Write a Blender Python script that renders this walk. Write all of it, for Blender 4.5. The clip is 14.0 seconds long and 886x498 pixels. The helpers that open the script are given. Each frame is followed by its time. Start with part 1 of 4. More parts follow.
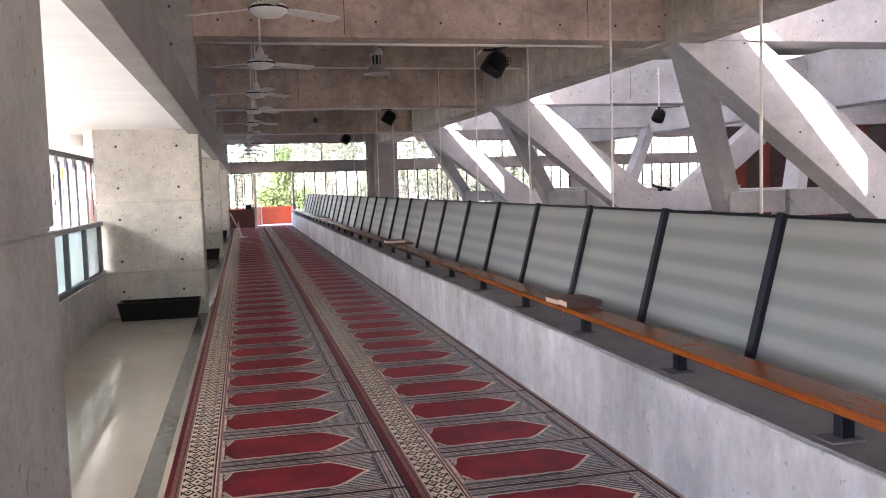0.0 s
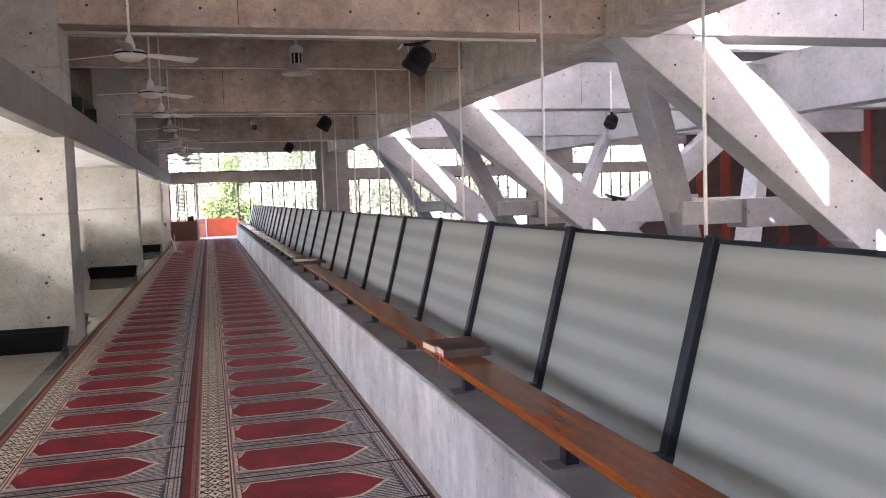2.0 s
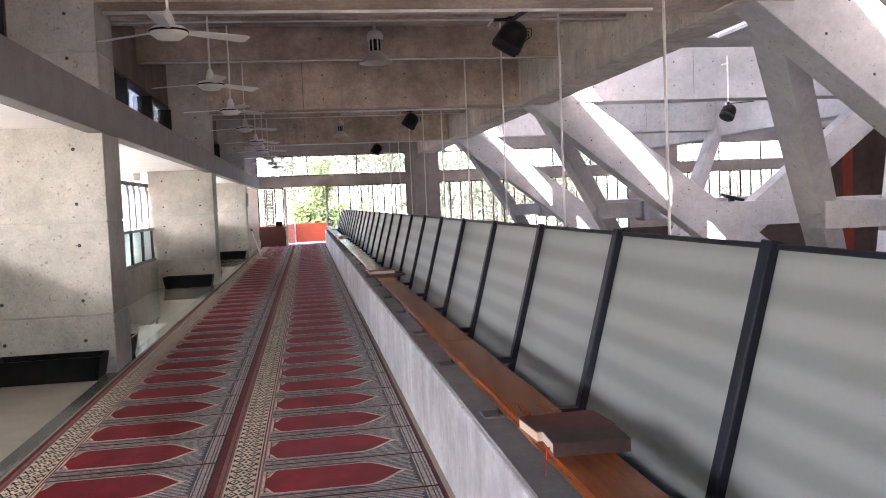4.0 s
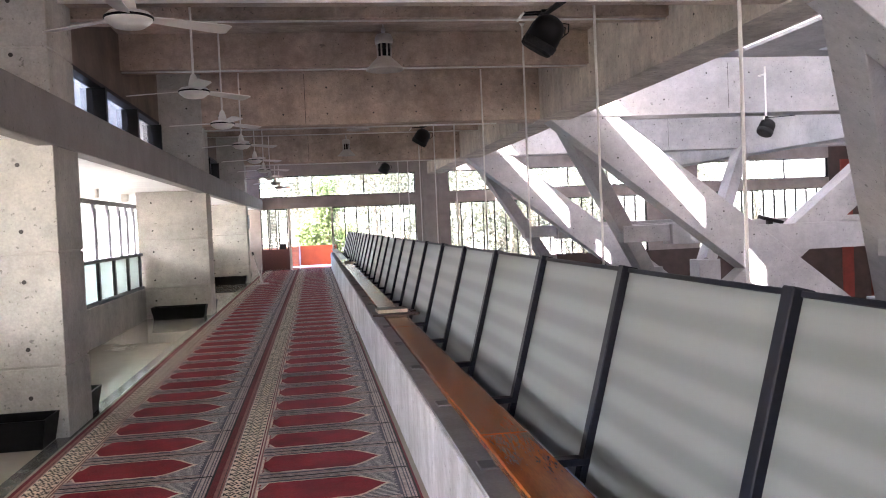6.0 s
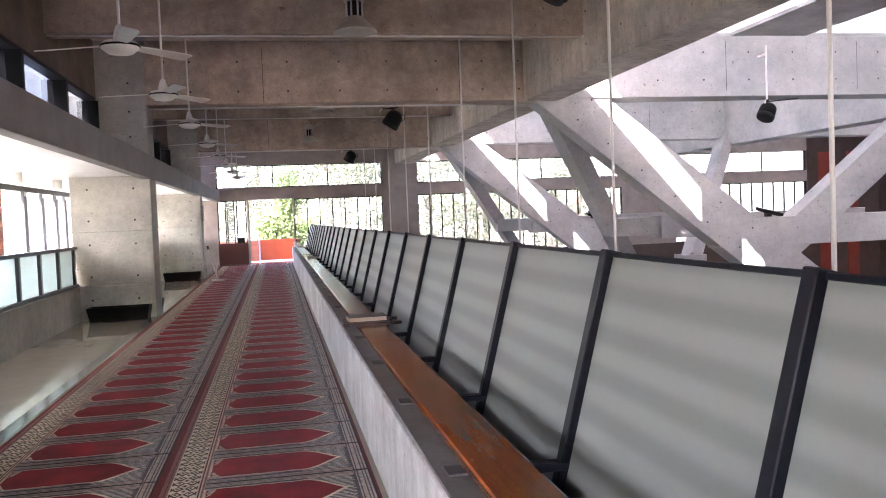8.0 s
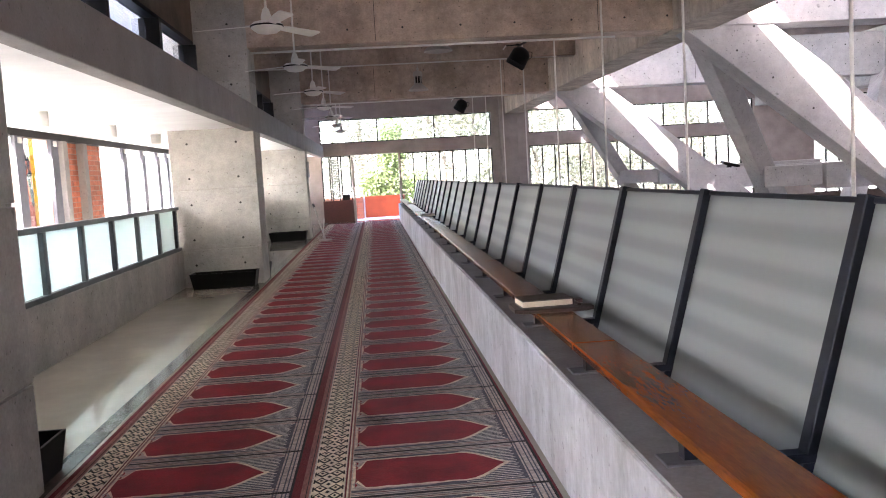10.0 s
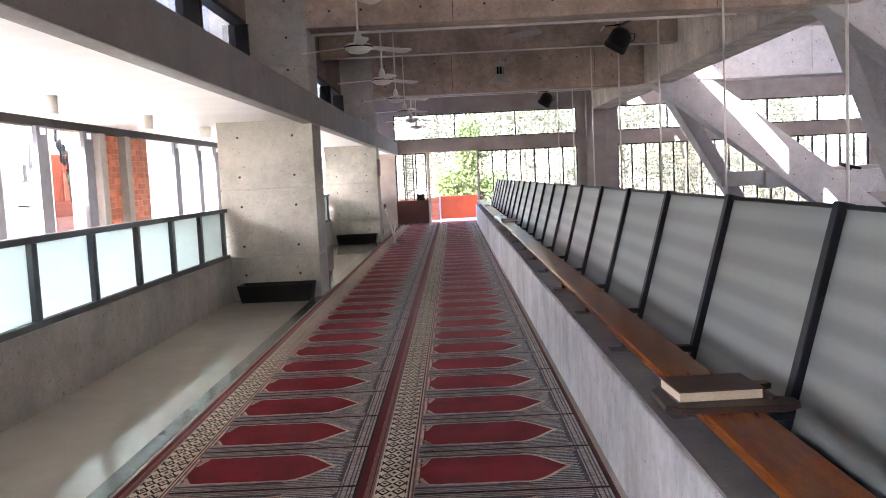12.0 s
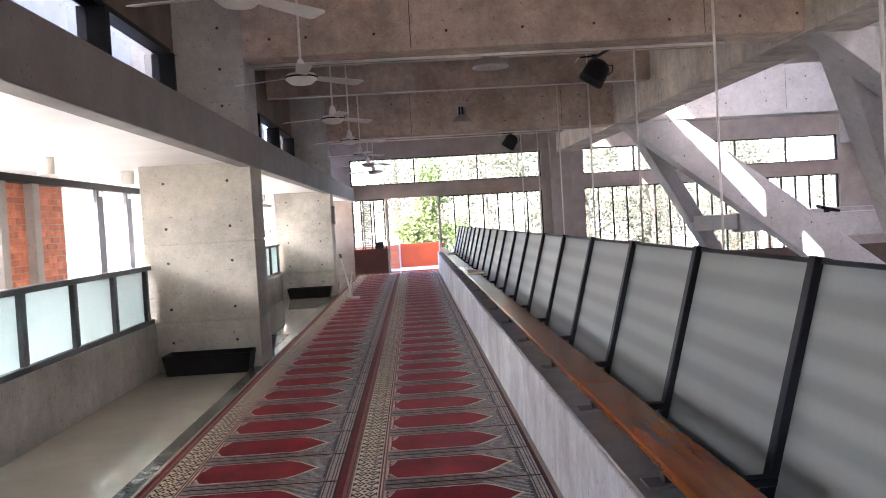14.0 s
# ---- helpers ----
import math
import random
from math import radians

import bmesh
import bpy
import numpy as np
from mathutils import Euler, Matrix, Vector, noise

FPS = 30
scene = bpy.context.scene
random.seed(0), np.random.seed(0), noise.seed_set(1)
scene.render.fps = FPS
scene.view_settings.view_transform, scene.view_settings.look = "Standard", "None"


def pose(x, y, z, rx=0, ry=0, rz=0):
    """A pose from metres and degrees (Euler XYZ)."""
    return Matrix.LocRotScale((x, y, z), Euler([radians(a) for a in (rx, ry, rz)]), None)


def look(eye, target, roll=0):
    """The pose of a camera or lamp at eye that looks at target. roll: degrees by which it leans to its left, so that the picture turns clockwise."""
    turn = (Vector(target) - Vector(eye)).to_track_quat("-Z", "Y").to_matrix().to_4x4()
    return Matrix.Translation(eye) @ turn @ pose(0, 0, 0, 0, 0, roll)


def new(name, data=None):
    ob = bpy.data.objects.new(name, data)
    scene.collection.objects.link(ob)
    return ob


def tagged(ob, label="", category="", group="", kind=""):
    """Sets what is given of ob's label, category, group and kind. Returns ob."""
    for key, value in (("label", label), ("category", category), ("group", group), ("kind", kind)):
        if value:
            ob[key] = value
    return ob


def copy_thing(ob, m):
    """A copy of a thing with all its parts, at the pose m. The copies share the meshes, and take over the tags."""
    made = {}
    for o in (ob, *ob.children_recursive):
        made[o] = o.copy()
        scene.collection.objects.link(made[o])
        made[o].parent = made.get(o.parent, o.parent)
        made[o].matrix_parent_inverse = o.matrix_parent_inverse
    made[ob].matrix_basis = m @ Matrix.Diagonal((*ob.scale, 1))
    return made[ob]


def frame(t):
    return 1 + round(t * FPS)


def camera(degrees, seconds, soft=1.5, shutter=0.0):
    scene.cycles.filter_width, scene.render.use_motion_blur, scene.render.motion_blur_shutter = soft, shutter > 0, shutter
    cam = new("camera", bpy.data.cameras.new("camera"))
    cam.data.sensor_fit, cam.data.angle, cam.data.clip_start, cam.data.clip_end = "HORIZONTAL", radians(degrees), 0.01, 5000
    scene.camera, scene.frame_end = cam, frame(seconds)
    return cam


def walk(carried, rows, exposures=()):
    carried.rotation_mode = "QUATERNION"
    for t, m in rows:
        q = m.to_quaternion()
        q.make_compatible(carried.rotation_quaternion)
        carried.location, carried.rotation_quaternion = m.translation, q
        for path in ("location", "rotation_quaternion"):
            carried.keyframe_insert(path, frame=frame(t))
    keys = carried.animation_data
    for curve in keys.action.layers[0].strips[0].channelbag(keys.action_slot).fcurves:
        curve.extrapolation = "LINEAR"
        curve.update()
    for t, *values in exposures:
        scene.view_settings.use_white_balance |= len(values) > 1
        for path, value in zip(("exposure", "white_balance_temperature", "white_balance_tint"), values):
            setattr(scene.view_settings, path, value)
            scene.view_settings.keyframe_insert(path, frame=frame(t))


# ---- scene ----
cam = camera(55.5, 14.0, soft=1.0)
EXPOSURE, KELVIN, TINT = 4.08, 6250, 27
PATH = [
    (0, (0.003, 0.007, 1.502), (0.459, 1.948, 1.351), -1.7),
    (0.5, (0.256, 0.234, 1.509), (0.792, 2.156, 1.36), -1.5),
    (1, (0.549, 0.462, 1.503), (1.104, 2.378, 1.362), -1.7),
    (1.5, (0.79, 0.79, 1.477), (1.332, 2.71, 1.34), -1.8),
    (2, (0.938, 1.143, 1.49), (1.468, 3.067, 1.36), -1.9),
    (2.5, (1.106, 1.477, 1.466), (1.515, 3.432, 1.359), -2.2),
    (3, (1.237, 1.876, 1.44), (1.601, 3.84, 1.334), -2.3),
    (3.5, (1.289, 2.294, 1.449), (1.617, 4.264, 1.331), -2.5),
    (6, (1.415, 4.106, 1.519), (1.714, 6.083, 1.454), -2.5),
    (6.5, (1.463, 4.496, 1.519), (1.874, 6.453, 1.46), -2.7),
    (7, (1.541, 4.852, 1.507), (1.942, 6.811, 1.454), -2.5),
    (9.5, (1.246, 6.936, 1.418), (1.533, 8.908, 1.254), -3.2),
    (10, (1.206, 7.354, 1.442), (1.357, 9.34, 1.265), -3.3),
    (10.5, (1.194, 7.808, 1.454), (1.303, 9.796, 1.27), -3.4),
    (11, (1.247, 8.27, 1.463), (1.282, 10.261, 1.287), -3.4),
    (11.5, (1.276, 8.665, 1.45), (1.247, 10.657, 1.278), -3.0),
    (12, (1.251, 9.077, 1.468), (1.221, 11.069, 1.297), -2.7),
    (12.5, (1.248, 9.452, 1.479), (1.212, 11.445, 1.322), -2.7),
    (13, (1.258, 9.816, 1.476), (1.253, 11.81, 1.324), -2.6),
    (13.5, (1.246, 10.155, 1.494), (1.324, 12.148, 1.347), -2.6),
    (14, (1.252, 10.451, 1.51), (1.321, 12.448, 1.441), -3.3),
]
walk(cam, [(t, look(eye, target, roll)) for t, eye, target, roll in PATH], exposures=((0.0, EXPOSURE - 0.22, KELVIN, TINT), (1.0, EXPOSURE - 0.14, KELVIN, TINT), (2.0, EXPOSURE - 0.06, KELVIN, TINT), (3.5, EXPOSURE, KELVIN, TINT), (9.5, EXPOSURE + 0.17, KELVIN, TINT), (11.0, EXPOSURE + 0.14, KELVIN, TINT), (12.5, EXPOSURE + 0.06, KELVIN, TINT), (14.0, EXPOSURE + 0.1, KELVIN, TINT)))

# world, sun, exposure
SUN = Vector((1.0, 1.0, -1.13)).normalized()
world = bpy.data.worlds.new("world")
scene.world = world
world.use_nodes = True
wn = world.node_tree
sky = wn.nodes.new("ShaderNodeTexSky")
sky.sky_type = "NISHITA"
sky.sun_disc = False
sky.sun_elevation = math.asin(-SUN.z)
sky.sun_rotation = math.atan2(-SUN.x, -SUN.y)
sky.air_density, sky.dust_density, sky.ozone_density = 1.0, 2.0, 1.0
wn.nodes["Background"].inputs[1].default_value = 0.15
wn.links.new(sky.outputs[0], wn.nodes["Background"].inputs[0])
sun_data = bpy.data.lights.new("sun", "SUN")
sun_data.energy, sun_data.angle, sun_data.color = 5.0, radians(0.6), (1.0, 0.95, 0.87)
sun_ob = new("sun", sun_data)
sun_ob.rotation_mode = "QUATERNION"
sun_ob.rotation_quaternion = SUN.to_track_quat("-Z", "Y")


# ---- materials ----
def material(name, base, rough=0.6, metal=0.0, vary=0.15, scale=6.0, fine=60.0, bump=0.0, second=None, spec=0.5, stretch=(1, 1, 1), per_piece=0.0, stain=0.0, streak=0.35, pits=0.0):
    """A surface with broad stains, fine grain and relief."""
    m = bpy.data.materials.new(name)
    m.use_nodes = True
    nt = m.node_tree
    p = nt.nodes["Principled BSDF"]
    p.inputs["Roughness"].default_value = rough
    p.inputs["Metallic"].default_value = metal
    p.inputs["Specular IOR Level"].default_value = spec
    tc = nt.nodes.new("ShaderNodeNewGeometry")
    mp = nt.nodes.new("ShaderNodeMapping")
    mp.inputs["Scale"].default_value = stretch
    nt.links.new(tc.outputs["Position"], mp.inputs[0])
    n1 = nt.nodes.new("ShaderNodeTexNoise")
    n1.inputs["Scale"].default_value = scale
    n1.inputs["Detail"].default_value = 6
    n1.inputs["Roughness"].default_value = 0.62
    n2 = nt.nodes.new("ShaderNodeTexNoise")
    n2.inputs["Scale"].default_value = fine
    n2.inputs["Detail"].default_value = 3
    nt.links.new(mp.outputs[0], n1.inputs["Vector"])
    nt.links.new(mp.outputs[0], n2.inputs["Vector"])
    ramp = nt.nodes.new("ShaderNodeValToRGB")
    lo = second if second else tuple(c * (1 - vary) for c in base)
    hi = base if second else tuple(min(1, c * (1 + vary)) for c in base)
    ramp.color_ramp.elements[0].color = (*lo, 1)
    ramp.color_ramp.elements[1].color = (*hi, 1)
    ramp.color_ramp.elements[0].position, ramp.color_ramp.elements[1].position = 0.34, 0.66
    nt.links.new(n1.outputs["Fac"], ramp.inputs[0])
    mix = nt.nodes.new("ShaderNodeMix")
    mix.data_type, mix.blend_type = "RGBA", "OVERLAY"
    mix.inputs["Factor"].default_value = 0.5 * min(1, vary * 3)
    nt.links.new(ramp.outputs[0], mix.inputs["A"])
    nt.links.new(n2.outputs["Fac"], mix.inputs["B"])
    last = mix.outputs["Result"]
    if stain:
        # blotches left by formwork and damp, and streaks that run down
        for sc, st, amount in ((0.7, (1, 1, 1.4), stain), (2.6, (1.3, 1.3, 0.3), stain * streak), (9.0, (1, 1, 1), stain * 0.5)):
            m3 = nt.nodes.new("ShaderNodeMapping")
            m3.inputs["Scale"].default_value = st
            m3.inputs["Location"].default_value = (sc, 3 * sc, 7 * sc)
            nt.links.new(tc.outputs["Position"], m3.inputs[0])
            n3 = nt.nodes.new("ShaderNodeTexNoise")
            n3.inputs["Scale"].default_value = sc
            n3.inputs["Detail"].default_value = 8
            n3.inputs["Roughness"].default_value = 0.68
            nt.links.new(m3.outputs[0], n3.inputs["Vector"])
            r3 = nt.nodes.new("ShaderNodeMapRange")
            r3.inputs["From Min"].default_value, r3.inputs["From Max"].default_value = 0.36, 0.62
            r3.inputs["To Min"].default_value, r3.inputs["To Max"].default_value = 1 - amount, 1 + amount * 0.35
            nt.links.new(n3.outputs["Fac"], r3.inputs[0])
            x3 = nt.nodes.new("ShaderNodeMix")
            x3.data_type, x3.blend_type = "RGBA", "MULTIPLY"
            x3.inputs["Factor"].default_value = 1.0
            nt.links.new(last, x3.inputs["A"])
            nt.links.new(r3.outputs[0], x3.inputs["B"])
            last = x3.outputs["Result"]
    if pits:
        # small dark air holes and scuffs in the cast face
        for sc, lo, hi in ((26.0, 0.66, 0.70), (7.0, 0.69, 0.76)):
            n4 = nt.nodes.new("ShaderNodeTexNoise")
            n4.inputs["Scale"].default_value = sc
            n4.inputs["Detail"].default_value = 4
            nt.links.new(tc.outputs["Position"], n4.inputs["Vector"])
            r4 = nt.nodes.new("ShaderNodeMapRange")
            r4.inputs["From Min"].default_value, r4.inputs["From Max"].default_value = lo, hi
            r4.inputs["To Min"].default_value, r4.inputs["To Max"].default_value = 1.0, 1 - pits
            nt.links.new(n4.outputs["Fac"], r4.inputs[0])
            x4 = nt.nodes.new("ShaderNodeMix")
            x4.data_type, x4.blend_type = "RGBA", "MULTIPLY"
            x4.inputs["Factor"].default_value = 1.0
            nt.links.new(last, x4.inputs["A"])
            nt.links.new(r4.outputs[0], x4.inputs["B"])
            last = x4.outputs["Result"]
    if per_piece:
        oi = nt.nodes.new("ShaderNodeObjectInfo")
        mr = nt.nodes.new("ShaderNodeMapRange")
        mr.inputs["To Min"].default_value, mr.inputs["To Max"].default_value = 1 - per_piece, 1 + per_piece
        nt.links.new(oi.outputs["Random"], mr.inputs[0])
        hsv = nt.nodes.new("ShaderNodeHueSaturation")
        nt.links.new(mr.outputs[0], hsv.inputs["Value"])
        nt.links.new(last, hsv.inputs["Color"])
        last = hsv.outputs[0]
    nt.links.new(last, p.inputs["Base Color"])
    if bump:
        b = nt.nodes.new("ShaderNodeBump")
        b.inputs["Strength"].default_value = bump
        b.inputs["Distance"].default_value = 0.01
        nt.links.new(n2.outputs["Fac"], b.inputs["Height"])
        nt.links.new(b.outputs[0], p.inputs["Normal"])
    return m


def glass(name, tint=(0.9, 0.97, 0.95), rough=0.0, transmission=1.0):
    m = bpy.data.materials.new(name)
    m.use_nodes = True
    p = m.node_tree.nodes["Principled BSDF"]
    p.inputs["Base Color"].default_value = (*tint, 1)
    p.inputs["Roughness"].default_value = rough
    p.inputs["Transmission Weight"].default_value = transmission
    p.inputs["IOR"].default_value = 1.45
    return m


M_CONC = material("concrete", (0.52, 0.50, 0.44), 0.75, vary=0.14, scale=1.3, fine=55, bump=0.14, second=(0.41, 0.395, 0.345), stain=0.22, pits=0.45)
M_CONC_ROOF = material("concrete_roof", (0.62, 0.49, 0.385), 0.8, vary=0.16, scale=0.9, fine=45, bump=0.1, second=(0.44, 0.34, 0.262), stretch=(0.8, 1, 1.2), stain=0.34, pits=0.5)
M_CONC_GIRDER = material("concrete_girder", (0.66, 0.58, 0.48), 0.8, vary=0.14, scale=1.1, fine=50, bump=0.1, second=(0.52, 0.45, 0.37), stain=0.26, streak=0.9, pits=0.5)
M_CONC_PALE = material("concrete_pale", (0.53, 0.52, 0.505), 0.7, vary=0.08, scale=0.9, fine=50, bump=0.1, second=(0.43, 0.422, 0.41), stain=0.18, streak=0.15, pits=0.5)
M_PARAPET = material("concrete_parapet", (0.66, 0.67, 0.69), 0.7, vary=0.16, scale=3, fine=40, bump=0.12, second=(0.55, 0.55, 0.56), stretch=(1, 1, 0.35), stain=0.26, streak=0.9, pits=0.35)
M_PLASTER = material("white_ceiling_paint", (0.8, 0.8, 0.79), 0.7, vary=0.05, scale=2, fine=30, bump=0.08, stretch=(0.4, 2, 1))
M_TILE = material("polished_floor_tile", (0.45, 0.415, 0.345), 0.02, vary=0.06, scale=1.5, fine=5, bump=0.03, second=(0.40, 0.37, 0.31), spec=1.0)
M_STRIP = material("dark_stone_strip", (0.11, 0.12, 0.11), 0.15, vary=0.2, scale=8)
M_LEDGE = material("grey_ledge_stone", (0.22, 0.22, 0.225), 0.6, vary=0.15, scale=5)
M_STEEL = material("navy_painted_steel", (0.006, 0.008, 0.016), 0.45, vary=0.2, scale=9, spec=0.2)
M_BLACK = material("black_paint", (0.008, 0.0075, 0.0075), 0.5, vary=0.2, scale=7, spec=0.15)
M_GRILLE = material("speaker_grille", (0.02, 0.02, 0.021), 0.7, vary=0.2, scale=60, spec=0.1)
M_GREENFRAME = material("grey_green_frame", (0.07, 0.085, 0.09), 0.4, vary=0.1, scale=8)
M_MULLION = material("grey_mullion", (0.13, 0.13, 0.148), 0.7, vary=0.1, scale=8, spec=0.2)
M_WOOD = material("varnished_wood", (0.29, 0.076, 0.011), 0.2, vary=0.25, scale=4, fine=30, second=(0.215, 0.053, 0.008), stretch=(9, 0.8, 9))
M_PLANK = material("pale_glare_wood", (0.42, 0.33, 0.22), 0.3, vary=0.3, scale=6, second=(0.2, 0.14, 0.08), stretch=(6, 1, 6))
M_BRICK = material("red_brick", (0.44, 0.14, 0.075), 0.85, vary=0.2, scale=9, fine=80, bump=0.3, per_piece=0.25)
# Pale tone holds the window glare that lies on the far varnished boards.
M_MORTAR = material("mortar", (0.36, 0.22, 0.17), 0.9, vary=0.15, scale=9)
M_ORANGE = material("orange_wall_paint", (0.55, 0.10, 0.03), 0.7, vary=0.12, scale=2)
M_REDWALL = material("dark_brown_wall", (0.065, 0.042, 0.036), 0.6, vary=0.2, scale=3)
M_DARKWALL = material("brown_grey_render", (0.34, 0.295, 0.27), 0.8, vary=0.15, scale=2)
M_WHITE = material("white_enamel", (0.72, 0.70, 0.64), 0.35, vary=0.08, scale=6)
M_ALU = material("spun_aluminium", (0.5, 0.47, 0.42), 0.4, metal=0.6, vary=0.1, scale=6)
M_HOLE = material("tie_hole_dark", (0.05, 0.045, 0.04), 0.9, vary=0.1)
M_PAPER = material("book_pages", (0.62, 0.55, 0.44), 0.8, vary=0.12, scale=90, stretch=(1, 1, 8))
M_COVER = material("book_cover", (0.035, 0.018, 0.016), 0.4, vary=0.3, scale=12)
M_COVER2 = material("book_cover_red", (0.12, 0.03, 0.025), 0.45, vary=0.3, scale=12)
M_GROUND = material("outside_ground", (0.34, 0.3, 0.23), 0.95, vary=0.25, scale=0.6)
M_BARK = material("bark", (0.16, 0.13, 0.1), 0.9, vary=0.3, scale=6, bump=0.4)
M_LEAF = material("leaf", (0.09, 0.13, 0.045), 0.5, vary=0.3, scale=1.2, fine=12, second=(0.06, 0.085, 0.03), spec=0.2)
# Greyer than the near leaf: outdoor glare and haze are put into the colour.
M_LEAFPALE = material("leaf_washed_out", (0.105, 0.112, 0.075), 0.6, vary=0.35, scale=1.2, fine=12, second=(0.055, 0.06, 0.04), spec=0.2)
M_RED = material("carpet_red", (0.21, 0.0105, 0.02), 0.95, vary=0.3, scale=4, fine=110, bump=0.35)
M_CREAM = material("carpet_cream", (0.70, 0.59, 0.47), 0.95, vary=0.25, scale=14, fine=110, bump=0.35)
M_HATCH = material("carpet_pale_grey", (0.62, 0.57, 0.53), 0.95, vary=0.4, scale=60, fine=160, bump=0.35)
M_TAN = material("carpet_tan", (0.66, 0.55, 0.49), 0.95, vary=0.3, scale=75, fine=160, bump=0.35, second=(0.17, 0.15, 0.155), stretch=(0.3, 1.5, 1))
M_MAUVE = material("carpet_mauve", (0.24, 0.10, 0.09), 0.95, vary=0.3, scale=60, fine=160, bump=0.35, stretch=(1.5, 0.3, 1))
M_BLUE = material("carpet_blue_grey", (0.085, 0.082, 0.105), 0.95, vary=0.4, scale=40, fine=110, bump=0.35)
M_DARKRED = material("carpet_dark_red", (0.12, 0.008, 0.014), 0.95, vary=0.2, scale=10, fine=240, bump=0.35)
M_INK = material("carpet_black", (0.014, 0.011, 0.013), 0.95, vary=0.2, scale=20, fine=240, bump=0.35)
for m in (M_RED, M_CREAM, M_TAN, M_HATCH, M_MAUVE, M_BLUE, M_DARKRED, M_INK):
    sh = m.node_tree.nodes["Principled BSDF"]
    sh.inputs["Sheen Weight"].default_value = 0.06
    sh.inputs["Specular IOR Level"].default_value = 0.08
    sh.inputs["Sheen Roughness"].default_value = 0.45
# Darker than the column concrete: the edge beam's shaded hall side is painted in.
M_CONC_SMOOTH = material("darkened_smooth_concrete", (0.26, 0.243, 0.225), 0.7, vary=0.1, scale=2, fine=60, bump=0.05, stain=0.12, pits=0.3)
# Red brick of the sill, with the indoor shade put into its colour.
M_BRICKSHADED = material("shaded_red_brick", (0.075, 0.026, 0.022), 0.9, vary=0.25, scale=12, fine=60, bump=0.2, stretch=(1, 1, 3))
M_RIBBON = material("red_ribbon", (0.4, 0.02, 0.03), 0.6)
M_REDPANEL = material("red_panel_paint", (0.22, 0.035, 0.022), 0.5, vary=0.15, scale=4)
M_BROWNWALL = material("brown_render_dark", (0.2, 0.15, 0.115), 0.85, vary=0.2, scale=1.5, stain=0.2)
G_CLEAR = glass("clear_glass")


def translucent(name, colour, through_amount, rough=0.5):
    """Obscured glass: scatters the light that passes it, with a dull gloss."""
    m = bpy.data.materials.new(name)
    m.use_nodes = True
    nt = m.node_tree
    p = nt.nodes["Principled BSDF"]
    p.inputs["Base Color"].default_value = (*colour, 1)
    p.inputs["Roughness"].default_value = rough
    tr = nt.nodes.new("ShaderNodeBsdfTranslucent")
    tr.inputs[0].default_value = (*colour, 1)
    mx = nt.nodes.new("ShaderNodeMixShader")
    mx.inputs[0].default_value = through_amount
    nt.links.new(p.outputs[0], mx.inputs[1])
    nt.links.new(tr.outputs[0], mx.inputs[2])
    nt.links.new(mx.outputs[0], nt.nodes["Material Output"].inputs[0])
    return m


# For panes added overhead to spread sunlight into the hall.
M_TRANS = translucent("added_roof_light", (0.82, 0.83, 0.84), 0.29)
M_RAILGLASS = translucent("frosted_rail_glass", (0.66, 0.75, 0.75), 0.42, 0.35)
M_BRICKFAR = material("brick_far", (0.4, 0.12, 0.06), 0.9, vary=0.15, scale=3)
nt = M_BRICKFAR.node_tree
bt = nt.nodes.new("ShaderNodeTexBrick")
bt.inputs["Color1"].default_value, bt.inputs["Color2"].default_value = (0.46, 0.13, 0.06, 1), (0.34, 0.09, 0.045, 1)
bt.inputs["Mortar"].default_value = (0.3, 0.17, 0.12, 1)
bt.inputs["Scale"].default_value = 1.0
bt.inputs["Mortar Size"].default_value, bt.inputs["Brick Width"].default_value, bt.inputs["Row Height"].default_value = 0.008, 0.25, 0.08
ge = nt.nodes.new("ShaderNodeNewGeometry")
sx = nt.nodes.new("ShaderNodeSeparateXYZ")
cx = nt.nodes.new("ShaderNodeCombineXYZ")
ad = nt.nodes.new("ShaderNodeMath")
nt.links.new(ge.outputs["Position"], sx.inputs[0])
nt.links.new(sx.outputs[0], ad.inputs[0])
nt.links.new(sx.outputs[1], ad.inputs[1])
nt.links.new(ad.outputs[0], cx.inputs[0])
nt.links.new(sx.outputs[2], cx.inputs[1])
nt.links.new(cx.outputs[0], bt.inputs["Vector"])
nt.links.new(bt.outputs["Color"], nt.nodes["Principled BSDF"].inputs["Base Color"])

# screen glass: grey-green, obscured, with soft reflection-like bands along it painted into the colour
M_FROST = material("obscured_glass_painted_bands", (0.33, 0.37, 0.365), 0.42, vary=0.06, scale=1.5, fine=20, spec=0.4)
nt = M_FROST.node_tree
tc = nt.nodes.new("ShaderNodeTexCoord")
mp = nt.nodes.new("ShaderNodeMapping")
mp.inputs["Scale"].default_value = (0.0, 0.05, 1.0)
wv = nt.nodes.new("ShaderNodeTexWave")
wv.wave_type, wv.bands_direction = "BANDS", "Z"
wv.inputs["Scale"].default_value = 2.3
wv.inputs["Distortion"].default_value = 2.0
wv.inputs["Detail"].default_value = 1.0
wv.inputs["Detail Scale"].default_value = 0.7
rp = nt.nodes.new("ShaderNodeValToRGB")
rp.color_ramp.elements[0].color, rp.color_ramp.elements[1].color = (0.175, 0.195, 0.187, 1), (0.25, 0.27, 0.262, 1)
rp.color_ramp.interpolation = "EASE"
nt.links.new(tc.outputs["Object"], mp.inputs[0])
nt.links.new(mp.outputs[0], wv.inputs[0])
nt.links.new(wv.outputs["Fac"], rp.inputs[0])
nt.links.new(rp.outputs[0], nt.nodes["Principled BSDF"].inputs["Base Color"])


